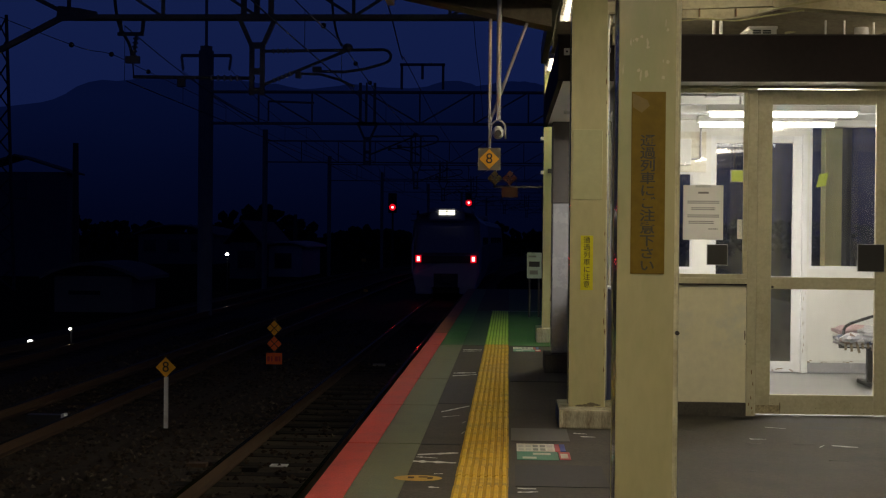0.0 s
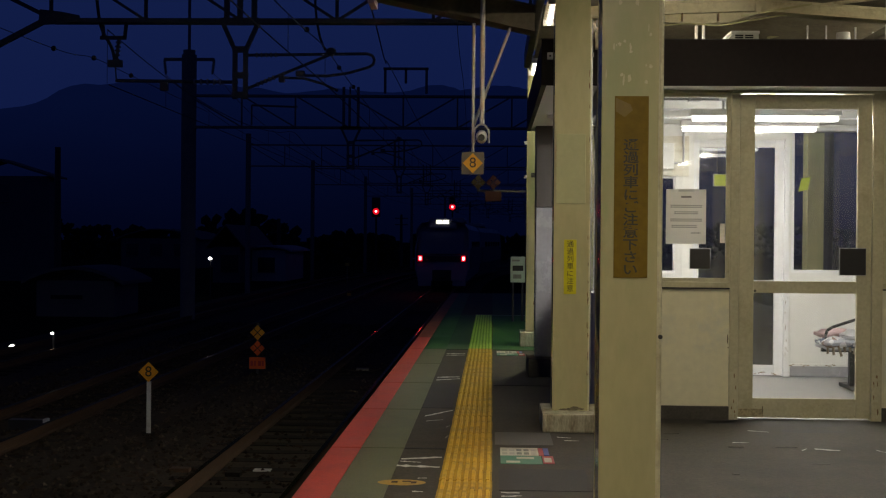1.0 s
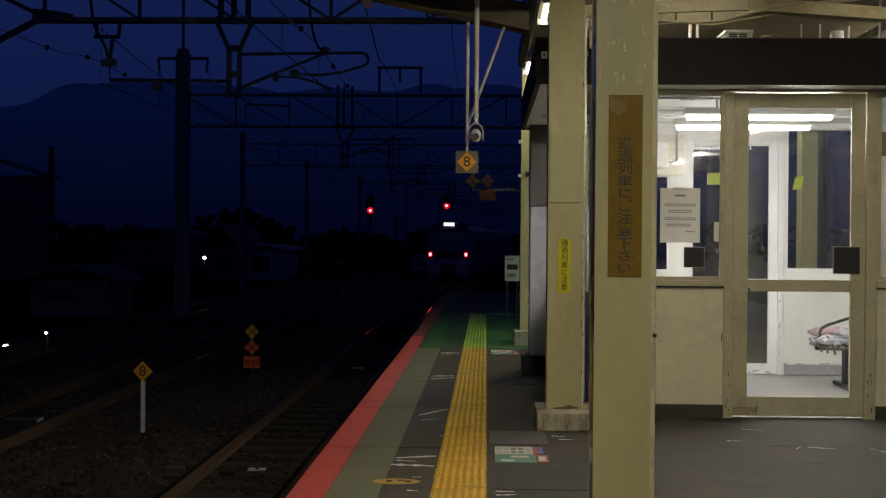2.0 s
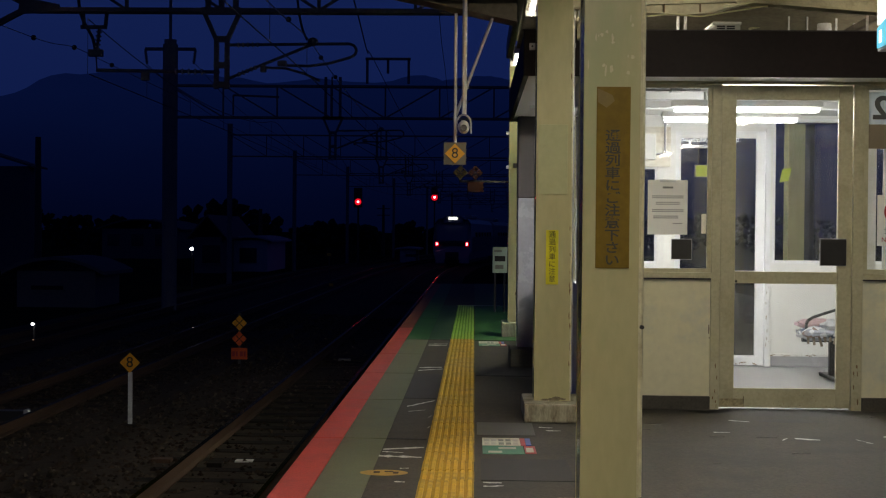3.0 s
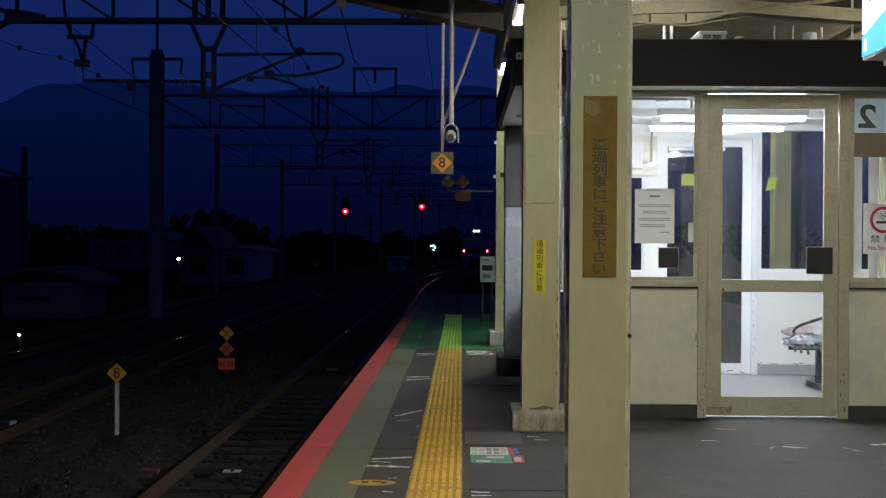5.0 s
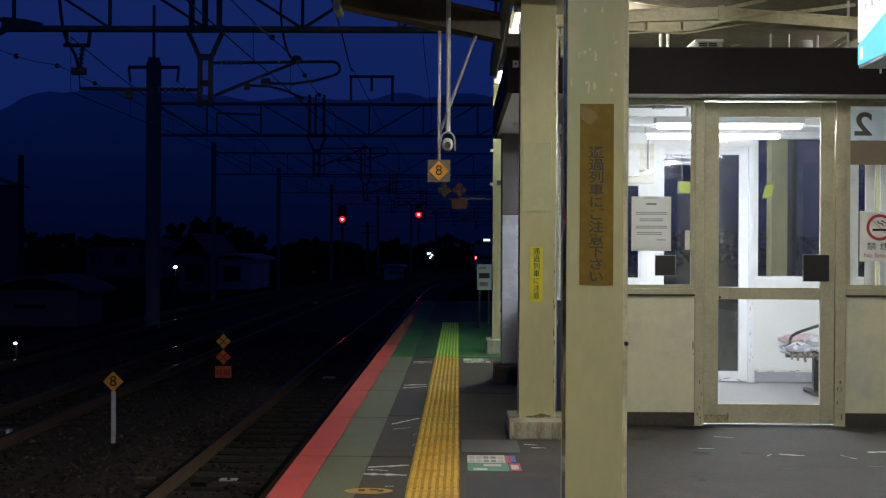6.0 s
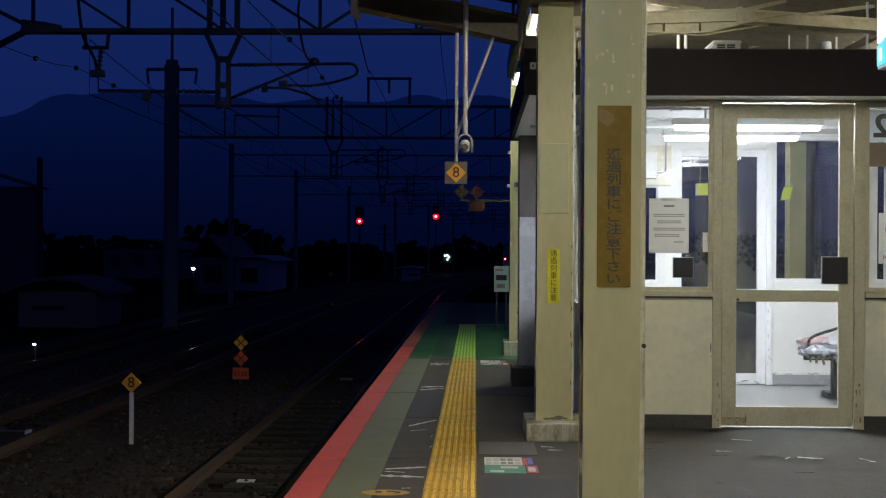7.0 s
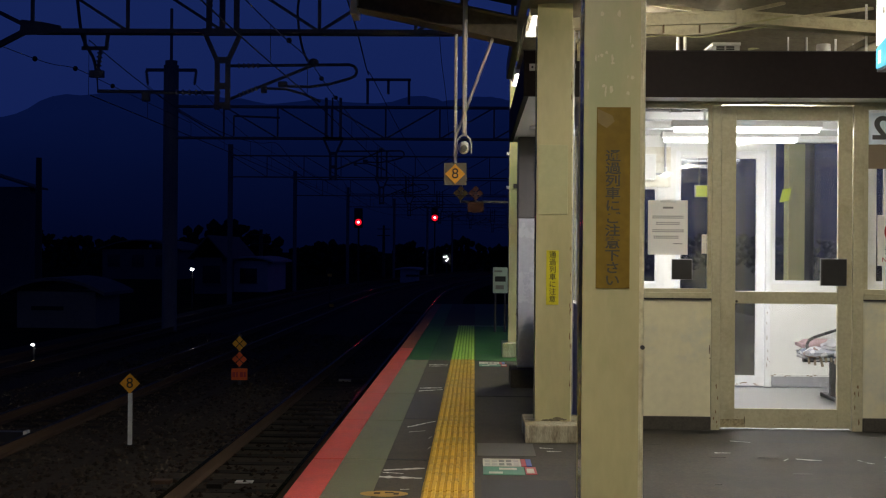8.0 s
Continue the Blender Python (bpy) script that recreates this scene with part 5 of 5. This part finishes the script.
for p, q in (((-0.02, 0.05), (-0.005, 0.03)), ((-0.005, 0.03), (0.02, 0.03)), ((0.02, 0.03), (0.03, 0.01)), ((0.01, 0.055), (0.03, 0.045)), ((0.03, 0.045), (0.05, 0.03)), ((0.05, 0.03), (0.05, 0.005))):
    rod((cx + p[0], FY + 0.0115, cz + p[1]), (cx + q[0], FY + 0.0115, cz + q[1]), 0.004, 6, b)
part("smoke", b, "ink", sm)
words("lettering", "禁 煙", 0.062, (cx - 0.01, FY + 0.011, 1.385), "ink", sm, 1.3)
words("lettering", "No Smoking", 0.05, (cx + 0.005, FY + 0.011, 1.318), "redfilm", sm)
# pale blind strips behind the right-hand window
bl = thing("folding_screen", (3.4, 10.4, 0.012), "white framed folding panels standing inside the window", "screen")
for i, x in enumerate((3.02, 3.11, 3.23, 3.36, 3.52)):
    part("panel", box(x, x + 0.075, 10.36 + 0.03 * (i % 2), 10.38 + 0.03 * (i % 2), 0.012, 2.40, 0.003), "whiteframe", bl)

# lettering boards on columns
sg = thing("warning_board", (0.606, 5.71, 1.195), "faded brown board warning of passing trains on the column", "sign")
part("board", box(0.532, 0.680, 5.712, 5.7195, 1.197, 1.992, 0.001), "brownsign", sg)
for i, ch in enumerate("通過列車にご注意下さい"):
    words("lettering", ch, 0.055, (0.604, 5.711, 1.775 - i * 0.0545), "browntext", sg, 1.25, bold=0.0010)
part("old_sticker", profile([(0.535, 1.985), (0.60, 1.955), (0.61, 1.93), (0.575, 1.90), (0.537, 1.925)], 5.7113, 5.7118), "brownworn", sg, "torn paler patch")
sg = thing("warning_sticker", (0.567, 9.445, 0.975), "yellow sticker warning of passing trains on the column", "sign")
part("sticker", box(0.522, 0.612, 9.444, 9.4495, 0.975, 1.370, 0.0008), "yellowsign", sg)
for i, ch in enumerate("通過列車に注意"):
    words("lettering", ch, 0.052, (0.567, 9.443, 1.335 - i * 0.0535), "ink", sg)
# plate and conduit on the second column
cp = columns[9.45]
part("patch_plate", box(0.460, 0.672, 9.440, 9.4495, 1.63, 2.135, 0.002), "cream2", cp, "paler patch plate")
part("conduit", rod((0.712, 9.50, 0.19), (0.712, 9.50, 3.0), 0.011, 8), "steelgrey", cp, "grey conduit")
for z in (0.8, 1.5, 2.1, 2.7):
    part("clip", box(0.698, 0.728, 9.48, 9.50, z, z + 0.03), "steelgrey", cp)
for x in (0.7045,):
    part("corner_strip", rod((x, 9.456, 0.13), (x, 9.456, 3.0), 0.007, 8), "palestrip", cp)
cn = columns[5.72]
part("bolt", rod((0.738, 5.70, 0.94), (0.738, 5.72, 0.94), 0.010, 8), "black", cn)
part("corner_strip", rod((0.733, 5.728, 0.19), (0.733, 5.728, 2.98), 0.013, 8), "palestrip", cn)
# small fittings on the fascia, the soffit and the third column
for x, y, z in ((0.42, 9.712, 2.735),):
    f = thing("socket_box", (x, y, z), "small pale outlet box on the brown fascia", "outlet")
    part("box", box(x - 0.022, x + 0.022, y - 0.02, y, z - 0.026, z + 0.026, 0.004), "white", f)
    part("hole", rod((x, y - 0.024, z), (x, y - 0.02, z), 0.008, 8), "black", f)
f = single("ceiling_sensor", box(0.50, 0.56, 12.0, 12.06, 2.49, 2.524, 0.006), "white", "small white sensor under the eaves", "sensor")
c3 = columns[16.95]
for z in (2.64, 2.20):
    part("bracket", box(0.405, 0.446, 16.93, 16.97, z - 0.022, z + 0.022, 0.004), "whitesteel", c3)
part("clip", box(0.50, 0.56, 16.935, 16.95, 2.19, 2.25, 0.003), "black", c3)

# lit hanging sign
ls = thing("lit_sign", (2.65, 8.0, 2.52), "lit white hanging sign with a blue band", "sign")
part("case", box(2.545, 2.75, 7.62, 8.32, 2.515, 3.02, 0.008), "steelgrey", ls, "grey metal case")
part("face", box(2.536, 2.545, 7.66, 8.30, 2.68, 3.00), "signwhite", ls, "glowing white face")
wd = bmesh.new()
vs = [wd.verts.new((2.5355, y, z)) for y, z in ((7.66, 2.535), (8.30, 2.535), (8.30, 2.66), (7.66, 2.80))]
ws = [wd.verts.new(v.co + Vector((0.009, 0, 0))) for v in vs]
wd.faces.new(vs)
wd.faces.new(ws[::-1])
for i in range(4):
    wd.faces.new((vs[i], vs[(i + 1) % 4], ws[(i + 1) % 4], ws[i]))
part("band", wd, "signcyan", ls, "glowing blue band")
part("print", box(2.533, 2.5345, 8.20, 8.25, 2.56, 2.64), "signwhite", ls)
for y in (7.85, 8.0, 8.12):
    part("print", box(2.533, 2.5355, y, y + 0.04, 2.86, 2.90), "greyink", ls)
for y in (7.75, 8.2):
    part("hanger", rod((2.65, y, 3.02), (2.65, y, 3.3), 0.012, 8), "whitesteel", ls)

# fittings between the roof and the room
ac = thing("ventilation_unit", (2.01, 10.75, 2.66), "white ventilation unit on the waiting room roof", "ventilation unit")
part("case", profile([(1.875, 2.66), (2.13, 2.66), (2.13, 3.04), (1.925, 3.04), (1.88, 2.99)], 10.55, 11.0), "white", ac)
part("cover", box(1.905, 2.135, 10.53, 11.02, 3.037, 3.062, 0.005), "white", ac)
for z in (3.003, 3.020):
    for x in (1.94, 2.02):
        part("slot", box(x, x + 0.065, 10.543, 10.549, z, z + 0.011), "black", ac)
rods = thing("roof_hanger", (3, 11, 2.66), "thin pale hanger rods under the canopy roof", "hanger rod")
for x, y, r in ((1.70, 11.0, 0.014), (1.76, 11.0, 0.014), (2.72, 11.4, 0.008), (2.88, 11.4, 0.008), (3.13, 11.4, 0.010), (2.95, 9.9, 0.010), (3.10, 9.6, 0.008), (3.34, 11.6, 0.010)):
    part("rod", rod((x, y, 2.66), (x, y, 3.25), r, 8), "whitesteel", rods)
pipe = cable("roof_cable", [(0.95, 9.44, 2.95), (1.2, 9.40, 2.915), (1.4, 9.40, 2.93), (1.6, 9.40, 2.915), (1.8, 9.40, 2.945), (2.1, 9.44, 3.0)], 0.006, "pale cable slung under the canopy beam", "cream")
cable("roof_cable", [(1.0, 13.25, 2.97), (1.4, 12.9, 2.97), (2.0, 12.9, 2.96), (2.6, 12.9, 3.04), (3.1, 13.25, 2.96)], 0.014, "pale cable slung under the canopy beam", "cream")
jb = thing("junction_box", (0.80, 9.5, 2.8), "rusty steel junction box beside the column", "junction box")
part("box", box(0.745, 0.86, 9.52, 9.62, 2.77, 2.90, 0.006), "cream_worn", jb)
part("bolt", rod((0.80, 9.51, 2.83), (0.80, 9.52, 2.83), 0.022, 8), "railside", jb)
part("bracket", box(0.745, 0.86, 9.50, 9.52, 2.92, 2.97), "white", jb)
# clutter between the canopy roof and the room's roof
duct = thing("ventilation_duct", (3.08, 11.6, 2.66), "pale tapered duct between room roof and canopy", "duct")
part("duct", rod((3.08, 11.6, 2.66), (3.08, 11.6, 3.22), 0.09, 14, None, 0.06), "whitesteel", duct, "", True)
part("collar", rod((3.08, 11.6, 2.95), (3.08, 11.6, 2.98), 0.095, 14), "steelgrey", duct)
part("box", box(3.30, 3.52, 11.3, 11.6, 2.66, 3.02, 0.01), "white", duct)
cable("roof_cable", [(2.35, 12.3, 3.1), (2.8, 12.3, 2.98), (3.3, 12.3, 3.0), (3.9, 12.2, 3.1)], 0.012, "pale cable slung under the canopy roof", "cream")
tray = thing("cable_tray", (2.2, 12.9, 3.02), "cream steel strut under the canopy roof", "strut")
part("strut", bar((2.52, 12.1, 3.25), (3.3, 12.1, 3.42), 0.02, 0.02), "cream", tray)
part("strut", bar((1.75, 9.3, 2.965), (2.25, 9.3, 3.05), 0.014, 0.014), "cream", tray)
for a, b in (((1.31, 3.27), (1.74, 3.21)), ((1.92, 3.18), (2.36, 3.28)), ((2.49, 3.17), (3.03, 3.24))):
    part("brace", bar((a[0], 10.0, a[1]), (b[0], 10.0, b[1]), 0.035, 0.025), "cream_worn", tray)
# tilted glowing plate as a lit sign's reflection, at the far column beyond the room
yp = thing("sign_reflection", (4.3, 16.9, 2.05), "glowing plate standing in for a sign's reflection", "sign")
part("plate", profile([(3.945, 2.03), (4.06, 2.05), (4.10, 2.22), (3.985, 2.20)], 16.93, 16.945), "exitsign", yp, "glowing yellow-green reflection")
ex = thing("hanging_sign", (2.99, 17.0, 2.10), "lit yellow-green sign hanging under the far canopy bay", "sign")
part("case", box(2.87, 3.13, 17.0, 17.08, 2.095, 2.25, 0.006), "steelgrey", ex)
part("face", box(2.875, 3.125, 16.99, 16.999, 2.10, 2.245, 0.001), "exitsign", ex, "glowing yellow-green face")
for x0, x1, z0, z1 in ((3.03, 3.04, 2.14, 2.20), (3.03, 3.09, 2.195, 2.205), (3.08, 3.09, 2.16, 2.20), (3.03, 3.09, 2.14, 2.15)):
    part("print", box(x0, x1, 16.986, 16.9895, z0, z1), "greenfilm", ex)
for x in (2.92, 3.08):
    part("hanger", rod((x, 17.04, 2.25), (x, 17.04, 3.93), 0.01, 8), "darksteel", ex)

# stains, rust and scuffs on paint and concrete
def stain(parent, x, z, y, w, h, mt, n=11, name="stain"):
    """A thin ragged blot on a face that looks towards the camera's end of the platform."""
    bm = bmesh.new()
    pts = []
    for i in range(n):
        a = 2 * math.pi * i / n
        r = rng.uniform(0.55, 1.0)
        pts.append((x + math.cos(a) * w * r / 2, z + math.sin(a) * h * r / 2))
    vs = [bm.verts.new((px, y - 0.0006, pz)) for px, pz in pts]
    bm.faces.new(vs)
    part(name, bm, mt, parent)


for i in range(16):
    stain(cp, 0.697 + rng.uniform(-0.003, 0.003), rng.uniform(0.25, 2.6), 9.449, rng.uniform(0.004, 0.010), rng.uniform(0.02, 0.08), "rust")
for i in range(10):
    stain(cn, 0.727 + rng.uniform(-0.002, 0.002), rng.uniform(0.5, 2.35), 5.719, rng.uniform(0.003, 0.006), rng.uniform(0.01, 0.05), "rust")
for i in range(18):
    stain(cn, rng.uniform(0.49, 0.71), rng.uniform(2.02, 2.42), 5.7195 - i * 0.00002, rng.uniform(0.005, 0.022), rng.uniform(0.012, 0.05), "scuff")
stain(columns[16.95], 0.56, 0.55, 16.949, 0.05, 0.08, "rust")
for i in range(18):
    stain(door, rng.uniform(2.03, 2.80), rng.choice((rng.uniform(0.025, 0.05), rng.uniform(0.06, 0.12))), dy0, rng.uniform(0.004, 0.014), rng.uniform(0.003, 0.007), "rust" if i % 3 else "grime")
stain(door, 2.085, 0.07, dy0 - 0.003, 0.012, 0.09, "grime")
for x in (1.862, 2.94):
    for i in range(6):
        stain(room, x + rng.uniform(-0.02, 0.02), rng.uniform(0.02, 0.35), FY - 0.008, rng.uniform(0.006, 0.02), rng.uniform(0.02, 0.07), "rust")
stain(room, 1.815, 0.62, FY + 0.011, 0.012, 0.09, "grime")
stain(room, 1.82, 0.55, FY + 0.011, 0.012, 0.012, "grime")
for i in range(16):
    stain(room, rng.uniform(2.97, 3.6), rng.uniform(0.118, 0.137), B0 - 0.018, rng.uniform(0.01, 0.05), rng.uniform(0.006, 0.014), "rust")
for i in range(8):
    stain(d2, rng.uniform(2.5, 2.95), rng.uniform(0.02, 0.05), BY + 0.010, rng.uniform(0.01, 0.04), rng.uniform(0.01, 0.02), "rust")
    stain(room, rng.uniform(2.96, 3.0), rng.uniform(0.02, 0.9), B0 - 0.03, 0.008, rng.uniform(0.01, 0.06), "rust")

# ---- platform surface details ----
def decal(name, x0, x1, y0, y1, mt, parent, h=0.003, z=0.0, label=""):
    return part(name, box(x0, x1, y0, y1, z, z + h), mt, parent, label)


for x, y0, kind in ((0.064, 7.90, "near"), (0.068, 15.42, "far")):
    fs = thing("floor_sticker", (x + 0.16, y0 + 0.3, 0.0), "worn white, green and red boarding sticker on the asphalt", "floor sticker", "boarding stickers")
    decal("white_field", x, x + 0.243, y0 + 0.31, y0 + 0.61, "paper", fs)
    decal("green_field", x, x + 0.255, y0, y0 + 0.295, "greenfilm", fs)
    decal("red_field", x + 0.262, x + 0.33, y0 + 0.02, y0 + 0.29, "redfilm", fs)
    decal("red_field", x + 0.245, x + 0.275, y0 + 0.31, y0 + 0.60, "redfilm", fs)
    decal("blue_field", x + 0.277, x + 0.31, y0 + 0.33, y0 + 0.60, "bluefilm", fs)
    decal("pale_print", x + 0.27, x + 0.315, y0 + 0.06, y0 + 0.22, "paper", fs, 0.001, 0.0034)
    for i in range(5):
        for j in range(2):
            decal("print", x + 0.012 + i * 0.046, x + 0.045 + i * 0.046, y0 + 0.34 + j * 0.13, y0 + 0.42 + j * 0.13, "greyink" if i in (2, 3) else "fadedink", fs, 0.001, 0.0034)
    decal("pale_print", x + 0.035, x + 0.12, y0 + 0.03, y0 + 0.10, "paper", fs, 0.001, 0.0034)
    decal("pale_print", x + 0.10, x + 0.21, y0 + 0.17, y0 + 0.24, "paper", fs, 0.001, 0.0034)
ov = thing("floor_sticker", (-0.49, 7.22, 0), "worn orange oval sticker on the platform", "floor sticker", "boarding stickers")
bm = bmesh.new()
bmesh.ops.create_circle(bm, cap_ends=True, segments=32, radius=1.0)
for v in bm.verts:
    v.co = Vector((-0.492 + v.co.x * 0.135, 7.225 + v.co.y * 0.088, 0.004))
part("oval", bm, "ovalpaint", ov)
for x, y, w, l in ((-0.55, 7.21, 0.035, 0.05), (-0.49, 7.24, 0.05, 0.03), (-0.44, 7.20, 0.03, 0.05)):
    decal("print", x, x + w, y, y + l, "railside", ov, 0.001, 0.0045)

marks = thing("worn_markings", (-0.4, 11, 0), "worn white boarding marks painted on the asphalt", "floor marking", "boarding marks")


def worn(x0, x1, y0, y1, n):
    """A worn paint stroke with a ragged outline."""
    bm = bmesh.new()
    a, b = [], []
    for i in range(n + 1):
        x = x0 + (x1 - x0) * i / n
        c = y0 + (y1 - y0) * i / n
        h = rng.uniform(0.02, 0.06) * (1.0 if x1 - x0 > 0.15 else 0.4) * (0.6 + 0.4 * math.sin(math.pi * min(1, i / n + 0.2)))
        a.append(bm.verts.new((x, c - h, 0.003)))
        b.append(bm.verts.new((x, c + h * rng.uniform(0.3, 1.0), 0.003)))
    for i in range(n):
        bm.faces.new((a[i], a[i + 1], b[i + 1], b[i]))
    part("stroke", bm, "wornwhite", marks)


for x0, x1, y0, y1 in ((-0.55, -0.30, 8.02, 8.10), (-0.56, -0.30, 7.78, 7.74), (-0.55, -0.42, 7.93, 7.90), (-0.505, -0.30, 10.0, 10.36), (-0.48, -0.36, 9.72, 9.80), (-0.53, -0.30, 12.60, 12.75), (-0.53, -0.31, 12.86, 12.92), (-0.53, -0.31, 15.36, 15.42), (-0.53, -0.31, 15.56, 15.62), (0.07, 0.33, 16.4, 16.42), (-0.41, -0.36, 7.37, 7.38), (-0.42, -0.36, 6.98, 6.97), (0.06, 0.17, 6.88, 6.9), (0.06, 0.16, 6.99, 6.98), (0.46, 0.55, 9.0, 8.97), (0.50, 0.60, 8.85, 8.84), (2.53, 2.58, 8.62, 8.5), (2.56, 2.60, 8.5, 8.48), (2.75, 3.06, 8.75, 8.82), (1.64, 1.75, 8.87, 8.87), (-0.32, -0.30, 9.4, 9.5), (-0.31, -0.29, 8.9, 9.0)):
    worn(x0, x1, y0, y1, 9)
gaps = thing("asphalt_patches", (0.4, 8, 0), "darker rectangular repairs and painted shade on the platform asphalt", "floor patch")
decal("patch", 0.05, 0.56, 7.05, 7.72, "patch", gaps, 0.003, 0.0)
decal("patch", 0.03, 0.42, 8.62, 9.20, "lightpatch", gaps, 0.003, 0.0)
# this patch paints the dim floor behind the second column
decal("patch", 0.03, 0.9, 12.2, 13.0, "patch", gaps, 0.003, 0.0)
decal("patch", -0.555, -0.295, 8.42, 8.47, "patch", gaps, 0.003, 0.0)
# this strip paints the same dimness left of the tactile paving
decal("patch", -0.555, -0.295, 10.5, 12.3, "patch", gaps, 0.002, 0.0)
decal("white_line", -0.3, 2.0, 23.80, 23.88, "wornwhite", marks, 0.004)

# tactile paving, one tile after another
tp = thing("tactile_paving", (-0.137, 10, 0), "yellow ribbed tactile paving strip along the platform", "paving", kind="structure")
bm = box(-0.149, 0.149, -0.1498, 0.1498, -0.01, 0.003)
for i in range(7):
    x = -0.126 + i * 0.042
    profile([(x - 0.013, 0.003), (x + 0.013, 0.003), (x + 0.009, 0.012), (x - 0.009, 0.012)], -0.1495, 0.1495, bm)
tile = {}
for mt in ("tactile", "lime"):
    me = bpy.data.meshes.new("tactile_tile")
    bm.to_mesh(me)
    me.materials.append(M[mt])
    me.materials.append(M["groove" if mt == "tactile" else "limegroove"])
    # faces between ribs are coloured darker: groove shade and dirt together
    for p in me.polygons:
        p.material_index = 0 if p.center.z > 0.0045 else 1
    tile[mt] = me
bm.free()
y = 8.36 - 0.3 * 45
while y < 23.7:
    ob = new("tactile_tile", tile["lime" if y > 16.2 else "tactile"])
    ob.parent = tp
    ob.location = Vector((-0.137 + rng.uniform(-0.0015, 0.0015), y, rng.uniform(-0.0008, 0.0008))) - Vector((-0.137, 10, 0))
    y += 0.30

# loose ballast stones on the bed
bm = bmesh.new()
verts, faces = [], []
for i in range(17000):
    u = rng.random()
    yy = 11.0 + 30 * u ** 1.6
    xx = rng.uniform(-8.6, -1.25)
    if -3.1 < xx < -1.95 and rng.random() < 0.7:
        continue
    r = rng.uniform(0.018, 0.042)
    z = RAIL_TOP - 0.165 + rng.uniform(-0.01, 0.012)
    if -4.75 > xx > -4.9:
        z -= 0.03
    k = len(verts)
    for dx, dy, dz in ((1, 0, 0), (-1, 0, 0), (0, 1, 0), (0, -1, 0), (0, 0, 0.8), (0, 0, -0.5)):
        s = r * rng.uniform(0.7, 1.3)
        verts.append((xx + dx * s + rng.uniform(-.3, .3) * r, yy + dy * s + rng.uniform(-.3, .3) * r, z + dz * s))
    for a, b, c in ((0, 2, 4), (2, 1, 4), (1, 3, 4), (3, 0, 4), (2, 0, 5), (1, 2, 5), (3, 1, 5), (0, 3, 5)):
        faces.append((k + a, k + b, k + c))
bm.free()
me = bpy.data.meshes.new("ballast_stones")
me.from_pydata(verts, [], faces)
me.materials.append(M["stones"])
tagged(new("ballast_stones", me), "loose dark ballast stones between the tracks", "ballast", kind="stuff")
# small boxes and boards lying between the rails
for x0, x1, y, z1, mt, lb in ((-2.70, -2.50, 14.75, -1.275, "wornwhite", "small pale box lid between the rails"), (-2.95, -2.78, 14.4, -1.24, "sleeper", "grey board lying between the rails"), (-3.62, -3.40, 14.6, -1.24, "railside", "rusty plate lying beside the rail"), (-2.75, -2.5, 26.5, -1.26, "insul", "small grey box between the rails"), (-6.6, -6.1, 17.6, -1.14, "black", "dark track box beside the rail"), (-6.1, -6.05, 17.55, -1.12, "whitesteel", "white tip of a track box")):
    single("track_box", box(x0, x1, y - 0.07, y + 0.07, RAIL_TOP - 0.22, z1, 0.006), mt, lb, "track box", group="track boxes")

# scratches and pale scuffs on the asphalt before the waiting room
for i in range(14):
    x, y = rng.uniform(1.0, 3.3), rng.uniform(7.6, 9.9)
    w = rng.uniform(0.04, 0.16)
    worn(x, x + w, y, y + rng.uniform(-0.12, 0.12), 4) if i % 6 == 0 else decal("scuff", x, x + w, y, y + rng.uniform(0.006, 0.02), "lightpatch", gaps, 0.0025, 0.0)

# darker asphalt along the foot of the wall and before the door
for x0, x1, yc, h in ((0.75, 2.0, 9.90, 0.16), (1.6, 3.0, 9.87, 0.19), (2.75, 4.1, 9.90, 0.17), (2.0, 2.6, 9.45, 0.10)):
    bm = bmesh.new()
    ring = []
    for i in range(36):
        a = 2 * math.pi * i / 36
        r = rng.uniform(0.7, 1.0)
        ring.append(bm.verts.new(((x0 + x1) / 2 + math.cos(a) * (x1 - x0) / 2 * r, yc + math.sin(a) * h * r, 0.0022 + 0.0003 * (x0 > 1.8))))
    bm.faces.new(ring)
    part("damp_stain", bm, "darkfloor", gaps)
for i in range(7):
    stain(cp, rng.uniform(0.50, 0.65), rng.uniform(0.135, 0.15), 9.4493 - i * 0.0001, rng.uniform(0.06, 0.10), rng.uniform(0.015, 0.03), "grime")


# ---- what moves ----
def motions():
    for car, ahead in ((rear_car, 0.0), (lead_car, 20.5)):
        rows = []
        for i in range(17):
            t = i * 0.5
            s = 53.3 + 14.5 * t + ahead
            a, _ = line(s + 2.6, TRACK)
            b, _ = line(s + 16.8, TRACK)
            head = math.atan2(-(b.x - a.x), b.y - a.y)
            back_end = a - (b - a).normalized() * 2.6
            rows.append((t, pose(back_end.x, back_end.y, 0, 0, 0, math.degrees(head))))
        walk(car, rows)


motions()
